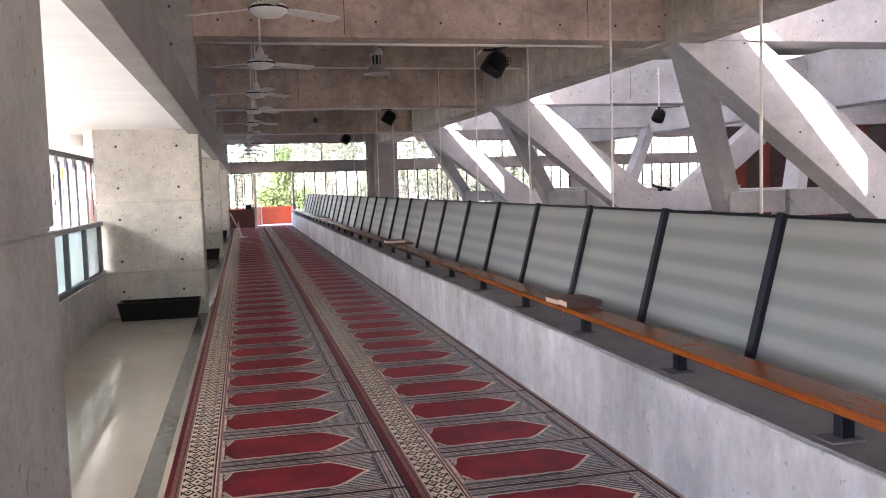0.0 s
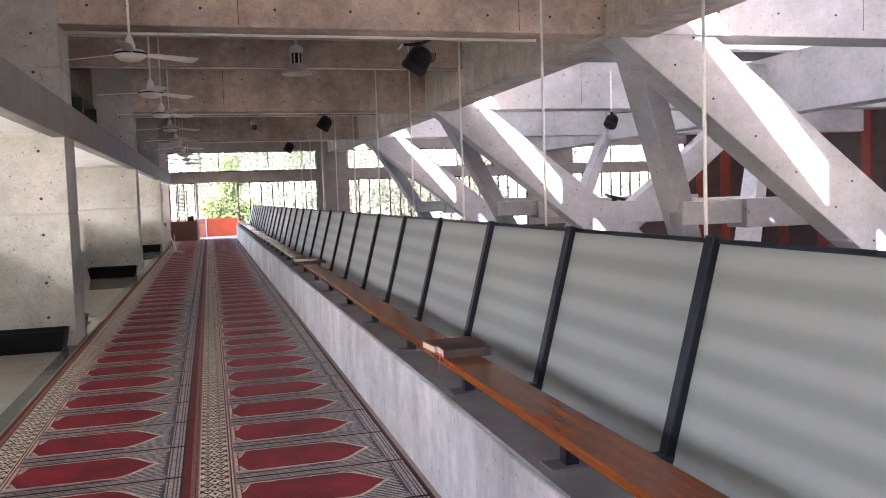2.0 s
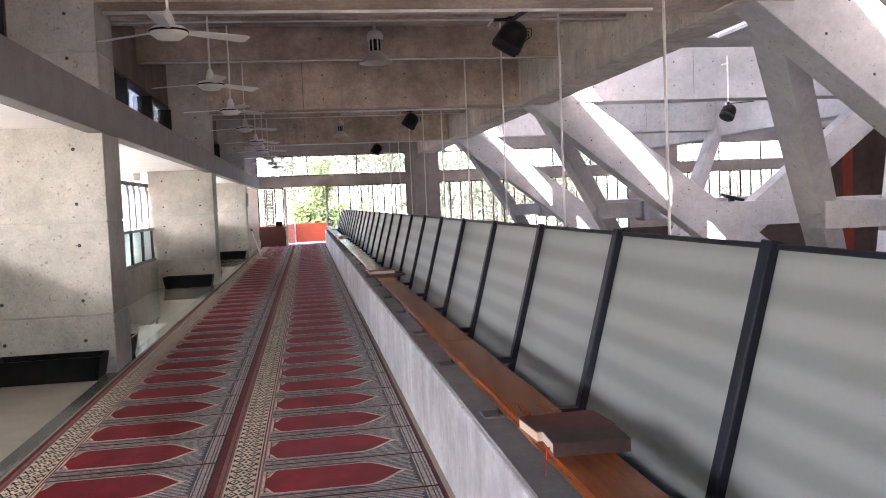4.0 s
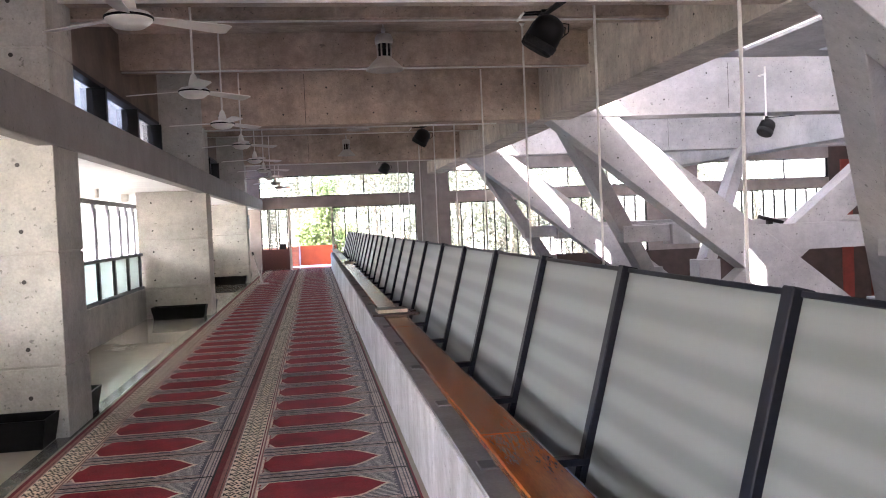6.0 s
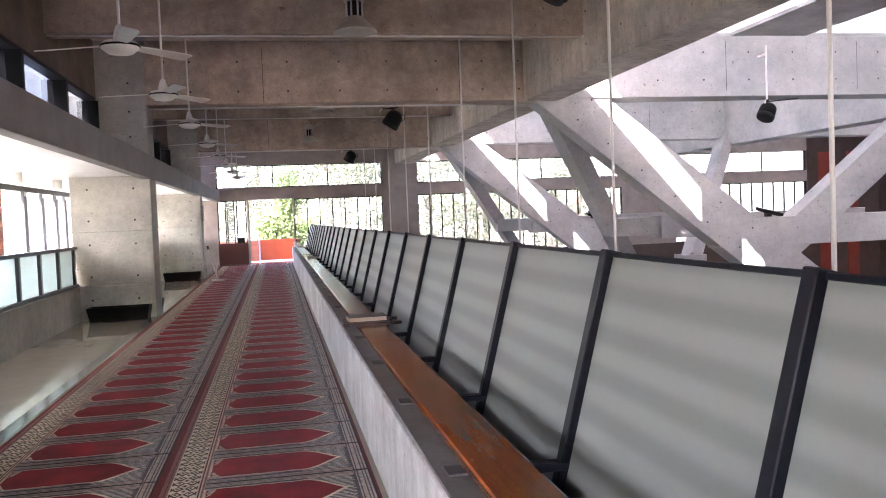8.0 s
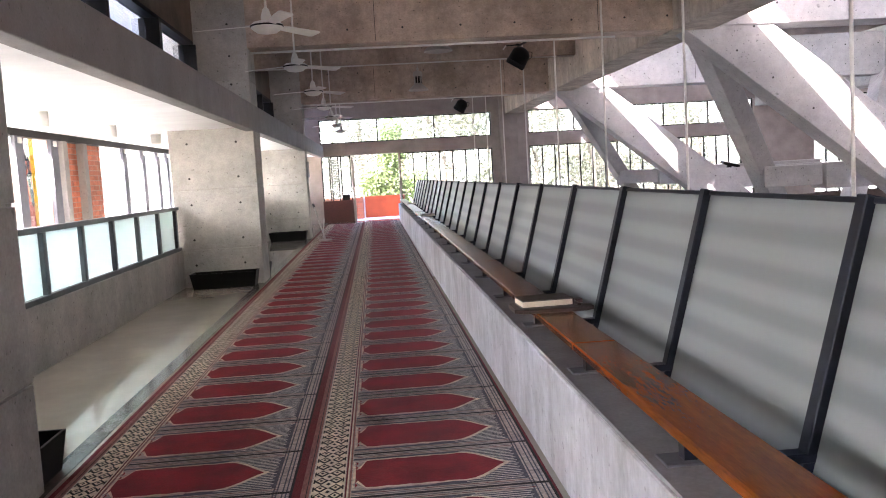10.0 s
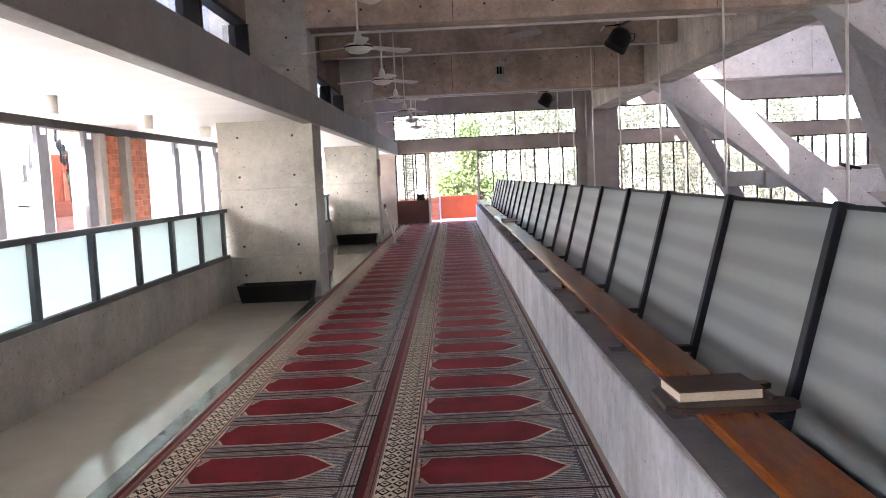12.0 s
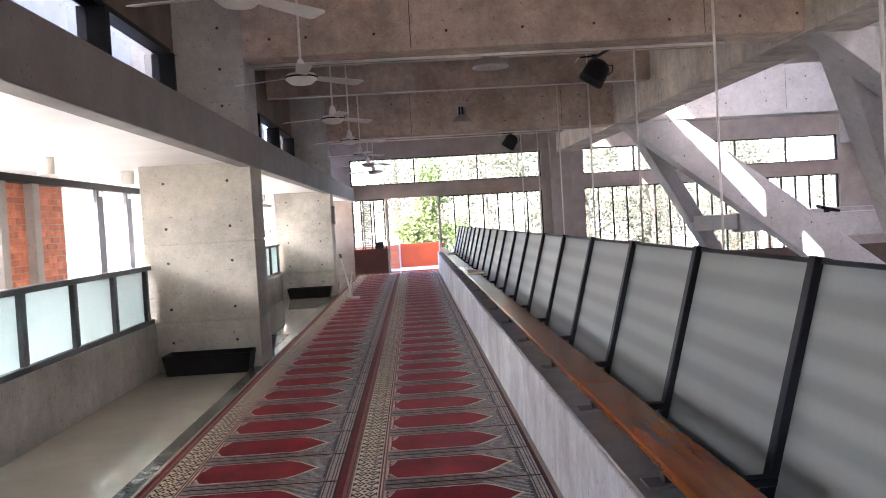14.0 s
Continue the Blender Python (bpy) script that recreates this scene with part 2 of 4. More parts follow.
# ---- mesh helpers ----
def box(bm, x0, y0, z0, x1, y1, z1, bevel=0.0, mi=0):
    vs = [bm.verts.new((x, y, z)) for x in (x0, x1) for y in (y0, y1) for z in (z0, z1)]
    fs = [bm.faces.new([vs[i] for i in f]) for f in ((0, 1, 3, 2), (4, 6, 7, 5), (0, 4, 5, 1), (2, 3, 7, 6), (0, 2, 6, 4), (1, 5, 7, 3))]
    for f in fs:
        f.material_index = mi
    if bevel:
        es = list({e for f in fs for e in f.edges})
        bmesh.ops.bevel(bm, geom=es, offset=bevel, segments=1, affect="EDGES", profile=0.5)
    return bm


def one_box(*a, **k):
    return box(bmesh.new(), *a, **k)


def prism(bm, pts, axis, a, b, bevel=0.0):
    """Extrudes a closed outline of (u, v) along axis from a to b."""
    def at(u, v, w):
        return {"x": (w, u, v), "y": (u, w, v), "z": (u, v, w)}[axis]
    lo = [bm.verts.new(at(u, v, a)) for u, v in pts]
    hi = [bm.verts.new(at(u, v, b)) for u, v in pts]
    n = len(pts)
    fs = [bm.faces.new(lo), bm.faces.new(hi[::-1])]
    fs += [bm.faces.new((lo[i], hi[i], hi[(i + 1) % n], lo[(i + 1) % n])) for i in range(n)]
    bmesh.ops.recalc_face_normals(bm, faces=fs)
    if bevel:
        bmesh.ops.bevel(bm, geom=list({e for f in fs for e in f.edges}), offset=bevel, segments=1, affect="EDGES", profile=0.5)
    return bm


def beam_between(bm, p, q, w, h, up=(0, 0, 1), bevel=0.0):
    """A bar with a rectangular section, w across and h along up, from p to q."""
    p, q = Vector(p), Vector(q)
    d = (q - p).normalized()
    s = d.cross(Vector(up)).normalized()
    u = s.cross(d).normalized()
    vs = [bm.verts.new(c + s * i * w / 2 + u * j * h / 2) for c in (p, q) for i, j in ((-1, -1), (1, -1), (1, 1), (-1, 1))]
    fs = [bm.faces.new([vs[i] for i in f]) for f in ((0, 1, 2, 3), (7, 6, 5, 4), (0, 4, 5, 1), (1, 5, 6, 2), (2, 6, 7, 3), (3, 7, 4, 0))]
    bmesh.ops.recalc_face_normals(bm, faces=fs)
    if bevel:
        bmesh.ops.bevel(bm, geom=list({e for f in fs for e in f.edges}), offset=bevel, segments=1, affect="EDGES", profile=0.5)
    return bm


def lathe(bm, prof, n=20, c=(0, 0, 0)):
    """Turns a profile of (r, z) about z."""
    rings = []
    for r, z in prof:
        rings.append([bm.verts.new((c[0] + r * math.cos(2 * math.pi * i / n), c[1] + r * math.sin(2 * math.pi * i / n), c[2] + z)) for i in range(n)])
    for a, b in zip(rings, rings[1:]):
        for i in range(n):
            f = bm.faces.new((a[i], a[(i + 1) % n], b[(i + 1) % n], b[i]))
            f.smooth = True
    bm.faces.new(rings[0][::-1])
    bm.faces.new(rings[-1])
    return bm


def mesh_of(name, bm, mats):
    me = bpy.data.meshes.new(name)
    bm.to_mesh(me)
    bm.free()
    for m in (mats if isinstance(mats, (list, tuple)) else [mats]):
        me.materials.append(m)
    return me


def part(name, bm, mats, parent=None, label="", at=None):
    ob = new(name, mesh_of(name, bm, mats) if isinstance(bm, bmesh.types.BMesh) else bm)
    if parent:
        ob.parent = parent
    if at:
        ob.location = at
    if label:
        ob["label"] = label
    return ob


def thing(name, label, category, group="", kind="", at=(0, 0, 0)):
    ob = new(name)
    ob.location = at
    return tagged(ob, label, category, group, kind)


def solid(name, bm, mats, label, category, group="", kind="structure", at=None):
    return tagged(part(name, bm, mats, at=at), label, category, group, kind)


# ---- plan ----
BAY = 9.02
COLS = [1.8, 10.83, 19.84, 28.86]
FAR = 36.45
Y_MAT_L, Y_MAT_R = 13.89, 13.75
SLAB = 4.42
X_COL0, X_COL1 = -1.72, -0.5
BENCH = 1.1953

# ---- setting ----
solid("floor", one_box(-1.7, -7, -0.3, 1.97, FAR + 0.3, 0), M_TILE, "polished beige tiled gallery floor", "floor")
bm = bmesh.new()
box(bm, -0.59, -7, 0.0, -0.48, FAR, 0.004)
solid("trim_floor_strip", bm, M_STRIP, "dark green stone strip let into the tiled floor", "floor trim")
solid("wall_parapet", one_box(1.97, -7, -0.6, 2.35, FAR - 0.02, 0.515, bevel=0.006), M_PARAPET, "board-marked pale concrete parapet upstand", "parapet")
solid("trim_parapet_cap", one_box(1.985, -7, 0.515, 2.35, FAR - 0.02, 0.53), M_LEDGE, "dark grey stone capping on the parapet", "ledge")
# left upstand under the glass rail
solid("wall_rail", one_box(-1.8, -7, -3.6, -1.64, FAR, 0.55, bevel=0.004), M_CONC, "smooth grey concrete upstand below the glass rail", "wall")
# gallery roof
solid("ceiling", one_box(-1.4, -7, SLAB, 6.1, FAR + 0.3, SLAB + 0.12), M_CONC_ROOF, "brown stained fair-faced concrete ceiling slab", "ceiling")
solid("ceiling_aisle", one_box(-3.3, -7, 2.28, -0.62, FAR, 2.55), M_PLASTER, "low white painted ceiling over the side aisle", "ceiling")
# Shade on the face towards the hall is part of this beam's grey.
solid("beam_edge", one_box(-0.62, -7, 2.22, -0.47, FAR, 2.60, bevel=0.006), M_CONC_SMOOTH, "long grey concrete edge beam above the aisle", "beam")
# clerestory wall over the aisle
bm = bmesh.new()
box(bm, -1.4, -7, 2.55, -1.25, FAR, 2.62)
box(bm, -1.4, -7, 3.48, -1.25, FAR, SLAB)
for y in [-7] + COLS:
    box(bm, -1.4, y - (0.3 if y > -7 else 0), 2.62, -1.25, y + 0.75, 3.48)
solid("wall_clerestory", bm, M_BROWNWALL, "brown concrete wall above the aisle with a strip of windows", "wall")
solid("floor_clerestory_ledge", one_box(-1.25, -7, 2.55, -0.62, FAR, 2.58), M_CONC_ROOF, "concrete ledge behind the edge beam", "ledge")

MAIN = [COLS[0] + BAY * i for i in range(-1, 4)]
for i, y in enumerate(MAIN):
    solid("beam", one_box(X_COL1, y, 3.40, 5.79, y + 0.62, SLAB, bevel=0.008), M_CONC_ROOF, "deep fair-faced concrete roof beam with brown stains", "beam", "main roof beams")
    for k in (3.05, 6.07):
        if y + k < FAR:
            solid("joist", one_box(-1.25, y + k, 3.9, 5.79, y + k + 0.35, SLAB, bevel=0.006), M_CONC_ROOF, "shallow concrete roof joist", "beam", "roof joists")
gb = one_box(5.79, -7, 3.38, 6.1, FAR, SLAB)
# Outer part kept low to set the sun's shadow edge on the diagonals.
box(gb, 6.1, -7, 3.38, 6.4, FAR, 4.18)
solid("beam_girder", gb, M_CONC_GIRDER, "long concrete girder along the hall edge", "beam")

# formwork joints on the beam faces
joint_me = mesh_of("joint", one_box(-0.004, -0.0015, 0.0, 0.004, 0.003, 0.9), M_HOLE)
for b in [o for o in bpy.data.objects if o.name.split(".")[0] == "beam"]:
    y = min(v.co.y for v in b.data.vertices)
    for x in (1.35, 4.65):
        part("joint", joint_me, None, b, at=(x, y, 3.43))
# Backs the clerestory panes; its extra height is added to block sky light.
solid("wall_roof_upstand", one_box(-3.3, -7, 2.55, -3.1, FAR, 5.6), M_CONC_SMOOTH, "grey concrete upstand on the aisle roof", "wall")

# columns, cast in lifts
LIFTS = [(0, 0.543), (0.555, 1.406), (1.42, 2.95), (2.96, SLAB)]
hole_mesh = mesh_of("tie_hole", lathe(bmesh.new(), [(0.0165, 0.0), (0.0165, 0.004)], 10), M_HOLE)


def hole(parent, x, y, z, normal):
    ob = new("tie_hole", hole_mesh)
    ob.matrix_basis = Matrix.Translation((x, y, z)) @ Vector(normal).to_track_quat("Z", "Y").to_matrix().to_4x4()
    ob.parent = parent
    return ob


for y in COLS:
    col = thing("column", "broad fair-faced concrete column with tie holes and pour joints", "column", "gallery columns", "structure")
    for a, b in LIFTS:
        part("lift", one_box(X_COL0, y, a, X_COL1 + 0.0, y + 0.68, b, bevel=0.005), M_CONC, col)
    part("core", one_box(X_COL0 + 0.014, y + 0.014, 0, X_COL1 - 0.014, y + 0.666, SLAB - 0.01), M_CONC, col)
    for x in (-1.46, -0.76):
        for z in (0.32, 0.69, 1.2, 1.58, 2.08, 2.9, 3.3, 3.75):
            hole(col, x, y - 0.002, z, (0, -1, 0))

for b in [o for o in bpy.data.objects if o.name.split(".")[0] == "beam"]:
    y = min(v.co.y for v in b.data.vertices)
    for x in (-0.2, 0.2, 0.95, 1.75, 2.6, 3.4, 4.25, 5.05, 5.7):
        for z in (3.6, 4.08):
            hole(b, x, y - 0.002, z, (0, -1, 0))
g = bpy.data.objects["beam_girder"]
for i in range(24):
    for z in (3.75, 4.2):
        hole(g, 5.788, 6 + i * 1.2, z, (-1, 0, 0))

# hall: lower floor, beams, trusses
# Out of view; its dark grey is set to cut light bounced into the gallery.
solid("floor_hall", one_box(X_COL0 - 3, -10, -3.9, 34, FAR + 0.3, -3.6), M_LEDGE, "grey floor of the hall below the gallery", "floor")
for y in MAIN:
    b = solid("beam_hall", one_box(6.4, y, 3.42, 34, y + 0.62, SLAB + 0.1, bevel=0.008), M_CONC_PALE, "pale concrete beam spanning the hall", "beam", "hall beams")
    for x in (9.65, 12.35):
        part("joint", joint_me, None, b, at=(x, y, 3.52))
    for x in (7.4, 8.3, 9.2, 10.1, 11.0, 11.9, 12.8, 13.7, 14.6):
        for z in (3.72, 4.22):
            hole(b, x, y - 0.002, z, (0, -1, 0))
solid("beam_girder_far", one_box(14.75, -7, 3.2, 15.4, FAR, SLAB + 0.25, bevel=0.01), M_CONC_PALE, "concrete girder on the far side of the hall", "beam")
for y in MAIN:
    yc = y + 0.28
    tr = thing("truss_frame", "pale concrete strut frame carrying the hall roof", "truss", "hall strut frames", "structure")
    for sgn, x0 in ((1, 6.1), (-1, 14.95)):
        if sgn < 0:
            part("strut", beam_between(bmesh.new(), (14.92, yc, 3.5), (11.8, yc - 3.6, 0.05), 0.34, 0.44, up=(0, 1, 0), bevel=0.01), M_CONC_PALE, tr)
            part("stem", one_box(11.5, yc - 3.9, -3.6, 12.1, yc - 3.3, 0.2, bevel=0.01), M_CONC_PALE, tr)
        if sgn < 0 and yc > 28:
            continue
        part("diagonal", beam_between(bmesh.new(), (x0 + sgn * 0.1, yc, 3.77), (x0 + sgn * 9.5, yc, -3.57), 0.5 if sgn > 0 else 0.44, 0.86 if sgn > 0 else 0.62, bevel=0.01), M_CONC_PALE, tr)
        if sgn < 0:
            continue
        part("strut", beam_between(bmesh.new(), (6.28, yc + 0.02, 3.5), (9.4, yc + 3.62, 0.05), 0.34, 0.44, up=(0, 1, 0), bevel=0.01), M_CONC_PALE, tr)
        part("stem", one_box(9.1, yc + 3.3, -3.6, 9.7, yc + 3.9, 0.2, bevel=0.01), M_CONC_PALE, tr)
    part("tie_stub", one_box(8.25, yc + 2.05, 0.86, 9.35, yc + 2.45, 1.24, bevel=0.01), M_CONC_PALE, tr)
    part("tie_back", one_box(9.37, yc + 1.95, 0.78, 14.2, yc + 2.5, 1.26, bevel=0.01), M_CONC_PALE, tr)
    for d in (0.9, 1.6, 2.4, 3.2, 4.0, 4.8):
        for o in (-0.22, 0.22):
            hole(tr, 6.2 + 0.788 * d + 0.615 * o, yc - 0.252, 3.77 - 0.615 * d + 0.788 * o, (0, -1, 0))
    fd = thing("floodlight", "small black floodlight lying on the tie beam", "floodlight", "tie beam floodlights", at=(10.6, yc, 1.18))
    lamp = part("body", one_box(-0.22, -0.14, 0.06, 0.22, 0.14, 0.13, bevel=0.01), M_BLACK, fd)
    lamp.rotation_euler = (radians(10), radians(14), 0)
    part("bracket", one_box(-0.05, -0.05, 0.0, 0.05, 0.05, 0.08), M_BLACK, fd)
    part("tie_beam", one_box(9.45, yc - 0.235, 0.64, 14.5, yc + 0.2, 1.18, bevel=0.01), M_CONC_PALE, tr)

# lantern over the hall: concrete ribs, with translucent panes added between to brighten it
bm = bmesh.new()
for y in MAIN + [MAIN[-1] + 6.4]:
    box(bm, 6.1, y - 0.7, 6.3, 30, y + 1.3, 6.5)
for x0, x1 in ((6.1, 8.4), (14.6, 17.0), (24.0, 30)):
    for y in MAIN:
        box(bm, x0, y + 1.3, 6.3, x1, y + BAY - 0.7, 6.5)
solid("ceiling_lantern", bm, M_CONC_PALE, "pale concrete lantern roof over the hall", "ceiling")
for y in MAIN:
    for x0, x1 in ((8.4, 14.6), (17.0, 24.0)):
        rl = thing("window_roof_light", "translucent white pane added in the lantern roof to brighten the hall", "roof light", "roof lights", "structure")
        part("pane", one_box(x0, y + 1.3, 6.4, x1, min(y + BAY - 0.7, FAR), 6.41), M_TRANS, rl)
# Added wall: slots and lintel are placed to shape the sun on the diagonals.
bm = bmesh.new()
for y in MAIN:
    box(bm, 5.9, y, SLAB + 0.12, 6.1, min(y + 4.62, FAR), 5.34)
    if y + 5.87 < FAR:
        box(bm, 5.9, y + 5.22, SLAB + 0.12, 6.1, y + 5.87, 5.34)
box(bm, 5.9, MAIN[0], 5.34, 6.1, FAR, 6.5)
solid("wall_lantern", bm, M_CONC_PALE, "added pale concrete lantern wall, its slots cut to shape the sun patches", "wall")
# End wall out of view; its tall openings are added to light the beams.
bm = bmesh.new()
for x in (2.6, 8.3, 14.0, 19.7, 25.4):
    box(bm, x, -9.9, -3.6, x + 0.8, -9.7, 6.5)
box(bm, 2.6, -9.9, -3.6, 26.2, -9.7, -2.6)
box(bm, 2.6, -9.9, 4.4, 26.2, -9.7, 6.5)
solid("wall_hall_near", bm, M_CONC_PALE, "unseen concrete end wall of the hall with openings added for light", "wall")

# ---- far wall ----
fw = bmesh.new()
Y0, Y1 = FAR, FAR + 0.28
box(fw, -1.6, Y0, -3.6, -0.58, Y1, SLAB)
box(fw, -0.58, Y0, 3.49, 5.33, Y1, SLAB)
box(fw, -0.58, Y0, 2.26, 5.33, Y1, 2.68)
box(fw, -0.58, Y0, -3.6, 5.33, Y1, 0)
box(fw, 5.33, Y0, -3.6, 6.63, Y1, SLAB)
for x0, x1 in ((6.63, 14.7), (16.9, 22.7)):
    box(fw, x0, Y0, 3.49, x1, Y1, SLAB + 2)
    box(fw, x0, Y0, 2.26, x1, Y1, 2.68)
box(fw, 14.7, Y0, 0.0, 16.9, Y1, SLAB + 2)
fl = bmesh.new()
box(fl, 6.63, Y0, -3.6, 22.7, Y1, 0.0)
box(fl, 22.7, Y0, -3.6, 34, Y1, SLAB + 2)
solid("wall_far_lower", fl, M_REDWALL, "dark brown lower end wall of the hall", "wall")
solid("wall_far", fw, M_DARKWALL, "brown-grey rendered end wall with bands of windows", "wall")
solid("wall_pier", one_box(5.6, FAR - 0.25, -3.6, 6.2, FAR, SLAB), M_DARKWALL, "brown-grey pier standing between the end windows", "pier")
# closing walls
# Behind the viewpoint; the wide opening is added to light the gallery from there.
bm = bmesh.new()
box(bm, -3.3, -7.2, -3.6, -0.5, -7, 4.6)
box(bm, 5.4, -7.2, -3.6, 6.6, -7, 4.6)
box(bm, -0.5, -7.2, 2.9, 5.4, -7, 4.6)
box(bm, -0.5, -7.2, -3.6, 5.4, -7, 0.4)
solid("wall_back", bm, M_DARKWALL, "unseen brown-grey end wall of the gallery with a wide opening added for light", "wall")
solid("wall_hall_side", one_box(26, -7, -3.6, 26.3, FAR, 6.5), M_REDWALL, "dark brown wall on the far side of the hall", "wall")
for k in range(16):
    tagged(part("wall_panel", one_box(25.9, -4 + 2.5 * k, -3.6, 26.0, -3.5 + 2.5 * k, 4.4), M_REDPANEL), "tall dark red panel on the brown hall wall", "panel", "red wall panels", "structure")
for x in (23.2, 24.5):
    tagged(part("wall_panel", one_box(x, FAR - 0.06, -3.6, x + 0.5, FAR, 3.4), M_REDPANEL), "tall dark red panel on the brown hall wall", "panel", "red wall panels", "structure")


def window(name, x0, x1, z0, z1, n, label, bar=0.035):
    w = thing(name, label, "window", "", "structure")
    for z in (z0, z1 - bar):
        part("frame", one_box(x0, Y0 + 0.1, z, x1, Y0 + 0.16, z + bar), M_BLACK, w)
    for i in range(n + 1):
        x = x0 + (x1 - x0 - bar) * i / n
        part("mullion", one_box(x, Y0 + 0.09, z0 + bar, x + bar, Y0 + 0.17, z1 - bar), M_BLACK, w)
    for i in range(n):
        a = x0 + (x1 - x0 - bar) * i / n + bar
        g = part("pane", one_box(a, Y0 + 0.125, z0 + bar, a + (x1 - x0 - bar) / n - bar, Y0 + 0.131, z1 - bar), G_CLEAR, w)
        g.visible_shadow = False
    return w


window("window_1", -0.58, 5.33, 2.68, 3.49, 3, "wide black-framed clerestory window in three panes")
window("window_2", 2.1, 5.33, 0.0, 2.26, 7, "tall black-framed window with closely set mullions")
window("window_3", 6.63, 14.7, 2.68, 3.49, 5, "wide black-framed clerestory window")
window("window_4", 6.63, 14.7, 0.0, 2.26, 18, "tall black-framed window with closely set mullions")
window("window_5", 16.9, 22.7, 2.68, 3.49, 3, "wide black-framed clerestory window")
window("window_6", 16.9, 22.7, 0.0, 2.26, 12, "tall black-framed window with closely set mullions")
window("window_7", -0.58, 0.42, 0.7, 2.26, 3, "narrow black-framed window above a brick sill wall")

# ---- leaning screen along the parapet ----
PX0, PZ0, PX1, PZ1 = 2.398, 0.36, 2.642, 1.296
slope = math.atan2(PX1 - PX0, PZ1 - PZ0)
LEN = math.hypot(PX1 - PX0, PZ1 - PZ0)
Y_FIRST = 3.72
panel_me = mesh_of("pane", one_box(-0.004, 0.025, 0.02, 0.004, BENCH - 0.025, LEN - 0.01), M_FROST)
post_me = mesh_of("post", one_box(-0.035, -0.028, 0.0, 0.03, 0.028, LEN + 0.012, bevel=0.004), M_STEEL)
foot_me = mesh_of("foot", one_box(-0.16, -0.03, 0.0, 0.03, 0.03, 0.03, bevel=0.004), M_STEEL)
top_me = mesh_of("top_rail", one_box(-0.014, 0.028, LEN - 0.012, 0.014, BENCH - 0.028, LEN + 0.006, bevel=0.003), M_STEEL)
N_PAN = 27
for i in range(-9, N_PAN):
    s = thing("screen_panel", "grey obscured-glass screen panel leaning out in a navy steel frame", "screen", "leaning screen panels", at=(PX0, Y_FIRST + BENCH * i, PZ0))
    s.rotation_euler = (0, slope, 0)
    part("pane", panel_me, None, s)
    po = part("post", post_me, None, s, "navy painted steel post")
    ft = part("foot", foot_me, None, po, at=(0, 0, 0.18))
    ft.rotation_euler = (0, -slope, 0)
    part("top_rail", top_me, None, s)
BX0, BX1, BZ = 2.012, 2.205, 0.682
board_me = mesh_of("board", one_box(BX0, 0.003, BZ - 0.035, BX1, BENCH * 3 - 0.003, BZ, bevel=0.006), M_WOOD)
# Far boards: glare on the varnish is put into a paler wood colour.
pale_me = mesh_of("board", one_box(BX0, 0.003, BZ - 0.035, BX1, BENCH * 3 - 0.003, BZ, bevel=0.006), M_PLANK)
bp = bmesh.new()
box(bp, 2.085, -0.025, 0.537, 2.135, 0.025, BZ - 0.035)
sup_me = mesh_of("support_post", bp, M_STEEL)
bp = bmesh.new()
box(bp, 2.02, -0.055, 0.53, 2.16, 0.055, 0.538, bevel=0.002)
plate_me = mesh_of("base_plate", bp, M_MULLION)
for i in range(-3, 9):
    is_pale = i >= 6
    sh = thing("shelf_board", "wooden shelf board on steel posts, window glare painted in as pale wood" if is_pale else "varnished orange-brown wooden shelf board on short steel posts", "shelf", "shelf boards", at=(0, Y_FIRST + BENCH * 3 * i, 0))
    part("board", pale_me if is_pale else board_me, None, sh)
    for k in range(3):
        sp = part("support_post", sup_me, None, sh, at=(0, 0.1 + BENCH * k, 0))
        part("base_plate", plate_me, None, sp, "grey steel base plate")


# ---- books on the shelf ----
def book(name, w, d, h, cover, label, m):
    b = thing(name, label, "book")
    part("page_block", one_box(-w / 2 + 0.004, -d / 2 + 0.004, 0.004, w / 2 - 0.006, d / 2 - 0.004, h - 0.004), M_PAPER, b, "cream page block")
    bm = bmesh.new()
    box(bm, -w / 2, -d / 2, 0, w / 2, d / 2, 0.004)
    box(bm, -w / 2, -d / 2, h - 0.004, w / 2, d / 2, h)
    box(bm, w / 2 - 0.004, -d / 2, 0.004, w / 2, d / 2, h - 0.004)
    part("cover", bm, cover, b)
    b.matrix_basis = m
    return b


book("book", 0.27, 0.19, 0.038, M_COVER2, "thick brown-covered book lying on the shelf", pose(2.13, 5.35, BZ + 0.001, 0, 0, 4))
bk = book("book", 0.17, 0.24, 0.042, M_COVER, "thick dark brown book with a red ribbon lying on the shelf", pose(2.135, 5.17, BZ + 0.001, 0, 0, -93))
rb = bmesh.new()
beam_between(rb, (0.02, -0.115, 0.012), (0.03, -0.128, 0.0), 0.008, 0.002)
beam_between(rb, (0.03, -0.128, 0.0), (0.035, -0.134, -0.07), 0.008, 0.002, up=(0, 1, 0))
part("ribbon", rb, M_RIBBON, bk, "red ribbon marker")


def bookrest(y, label):
    r = thing("book_rest", label, "book rest", at=(2.14, y, BZ))
    bm = bmesh.new()
    prism(bm, [(-0.24, -0.1), (-0.2, -0.14), (0.14, -0.15), (0.185, -0.12), (0.185, -0.06), (0.12, -0.03), (0.12, 0.1), (0.185, 0.13), (0.18, 0.17), (-0.2, 0.16), (-0.24, 0.1)], "z", 0.0, 0.022, bevel=0.003)
    part("tray", bm, M_COVER, r)
    part("lip", one_box(0.10, -0.1, 0.022, 0.12, 0.1, 0.034, bevel=0.003), M_COVER, r)
    return r


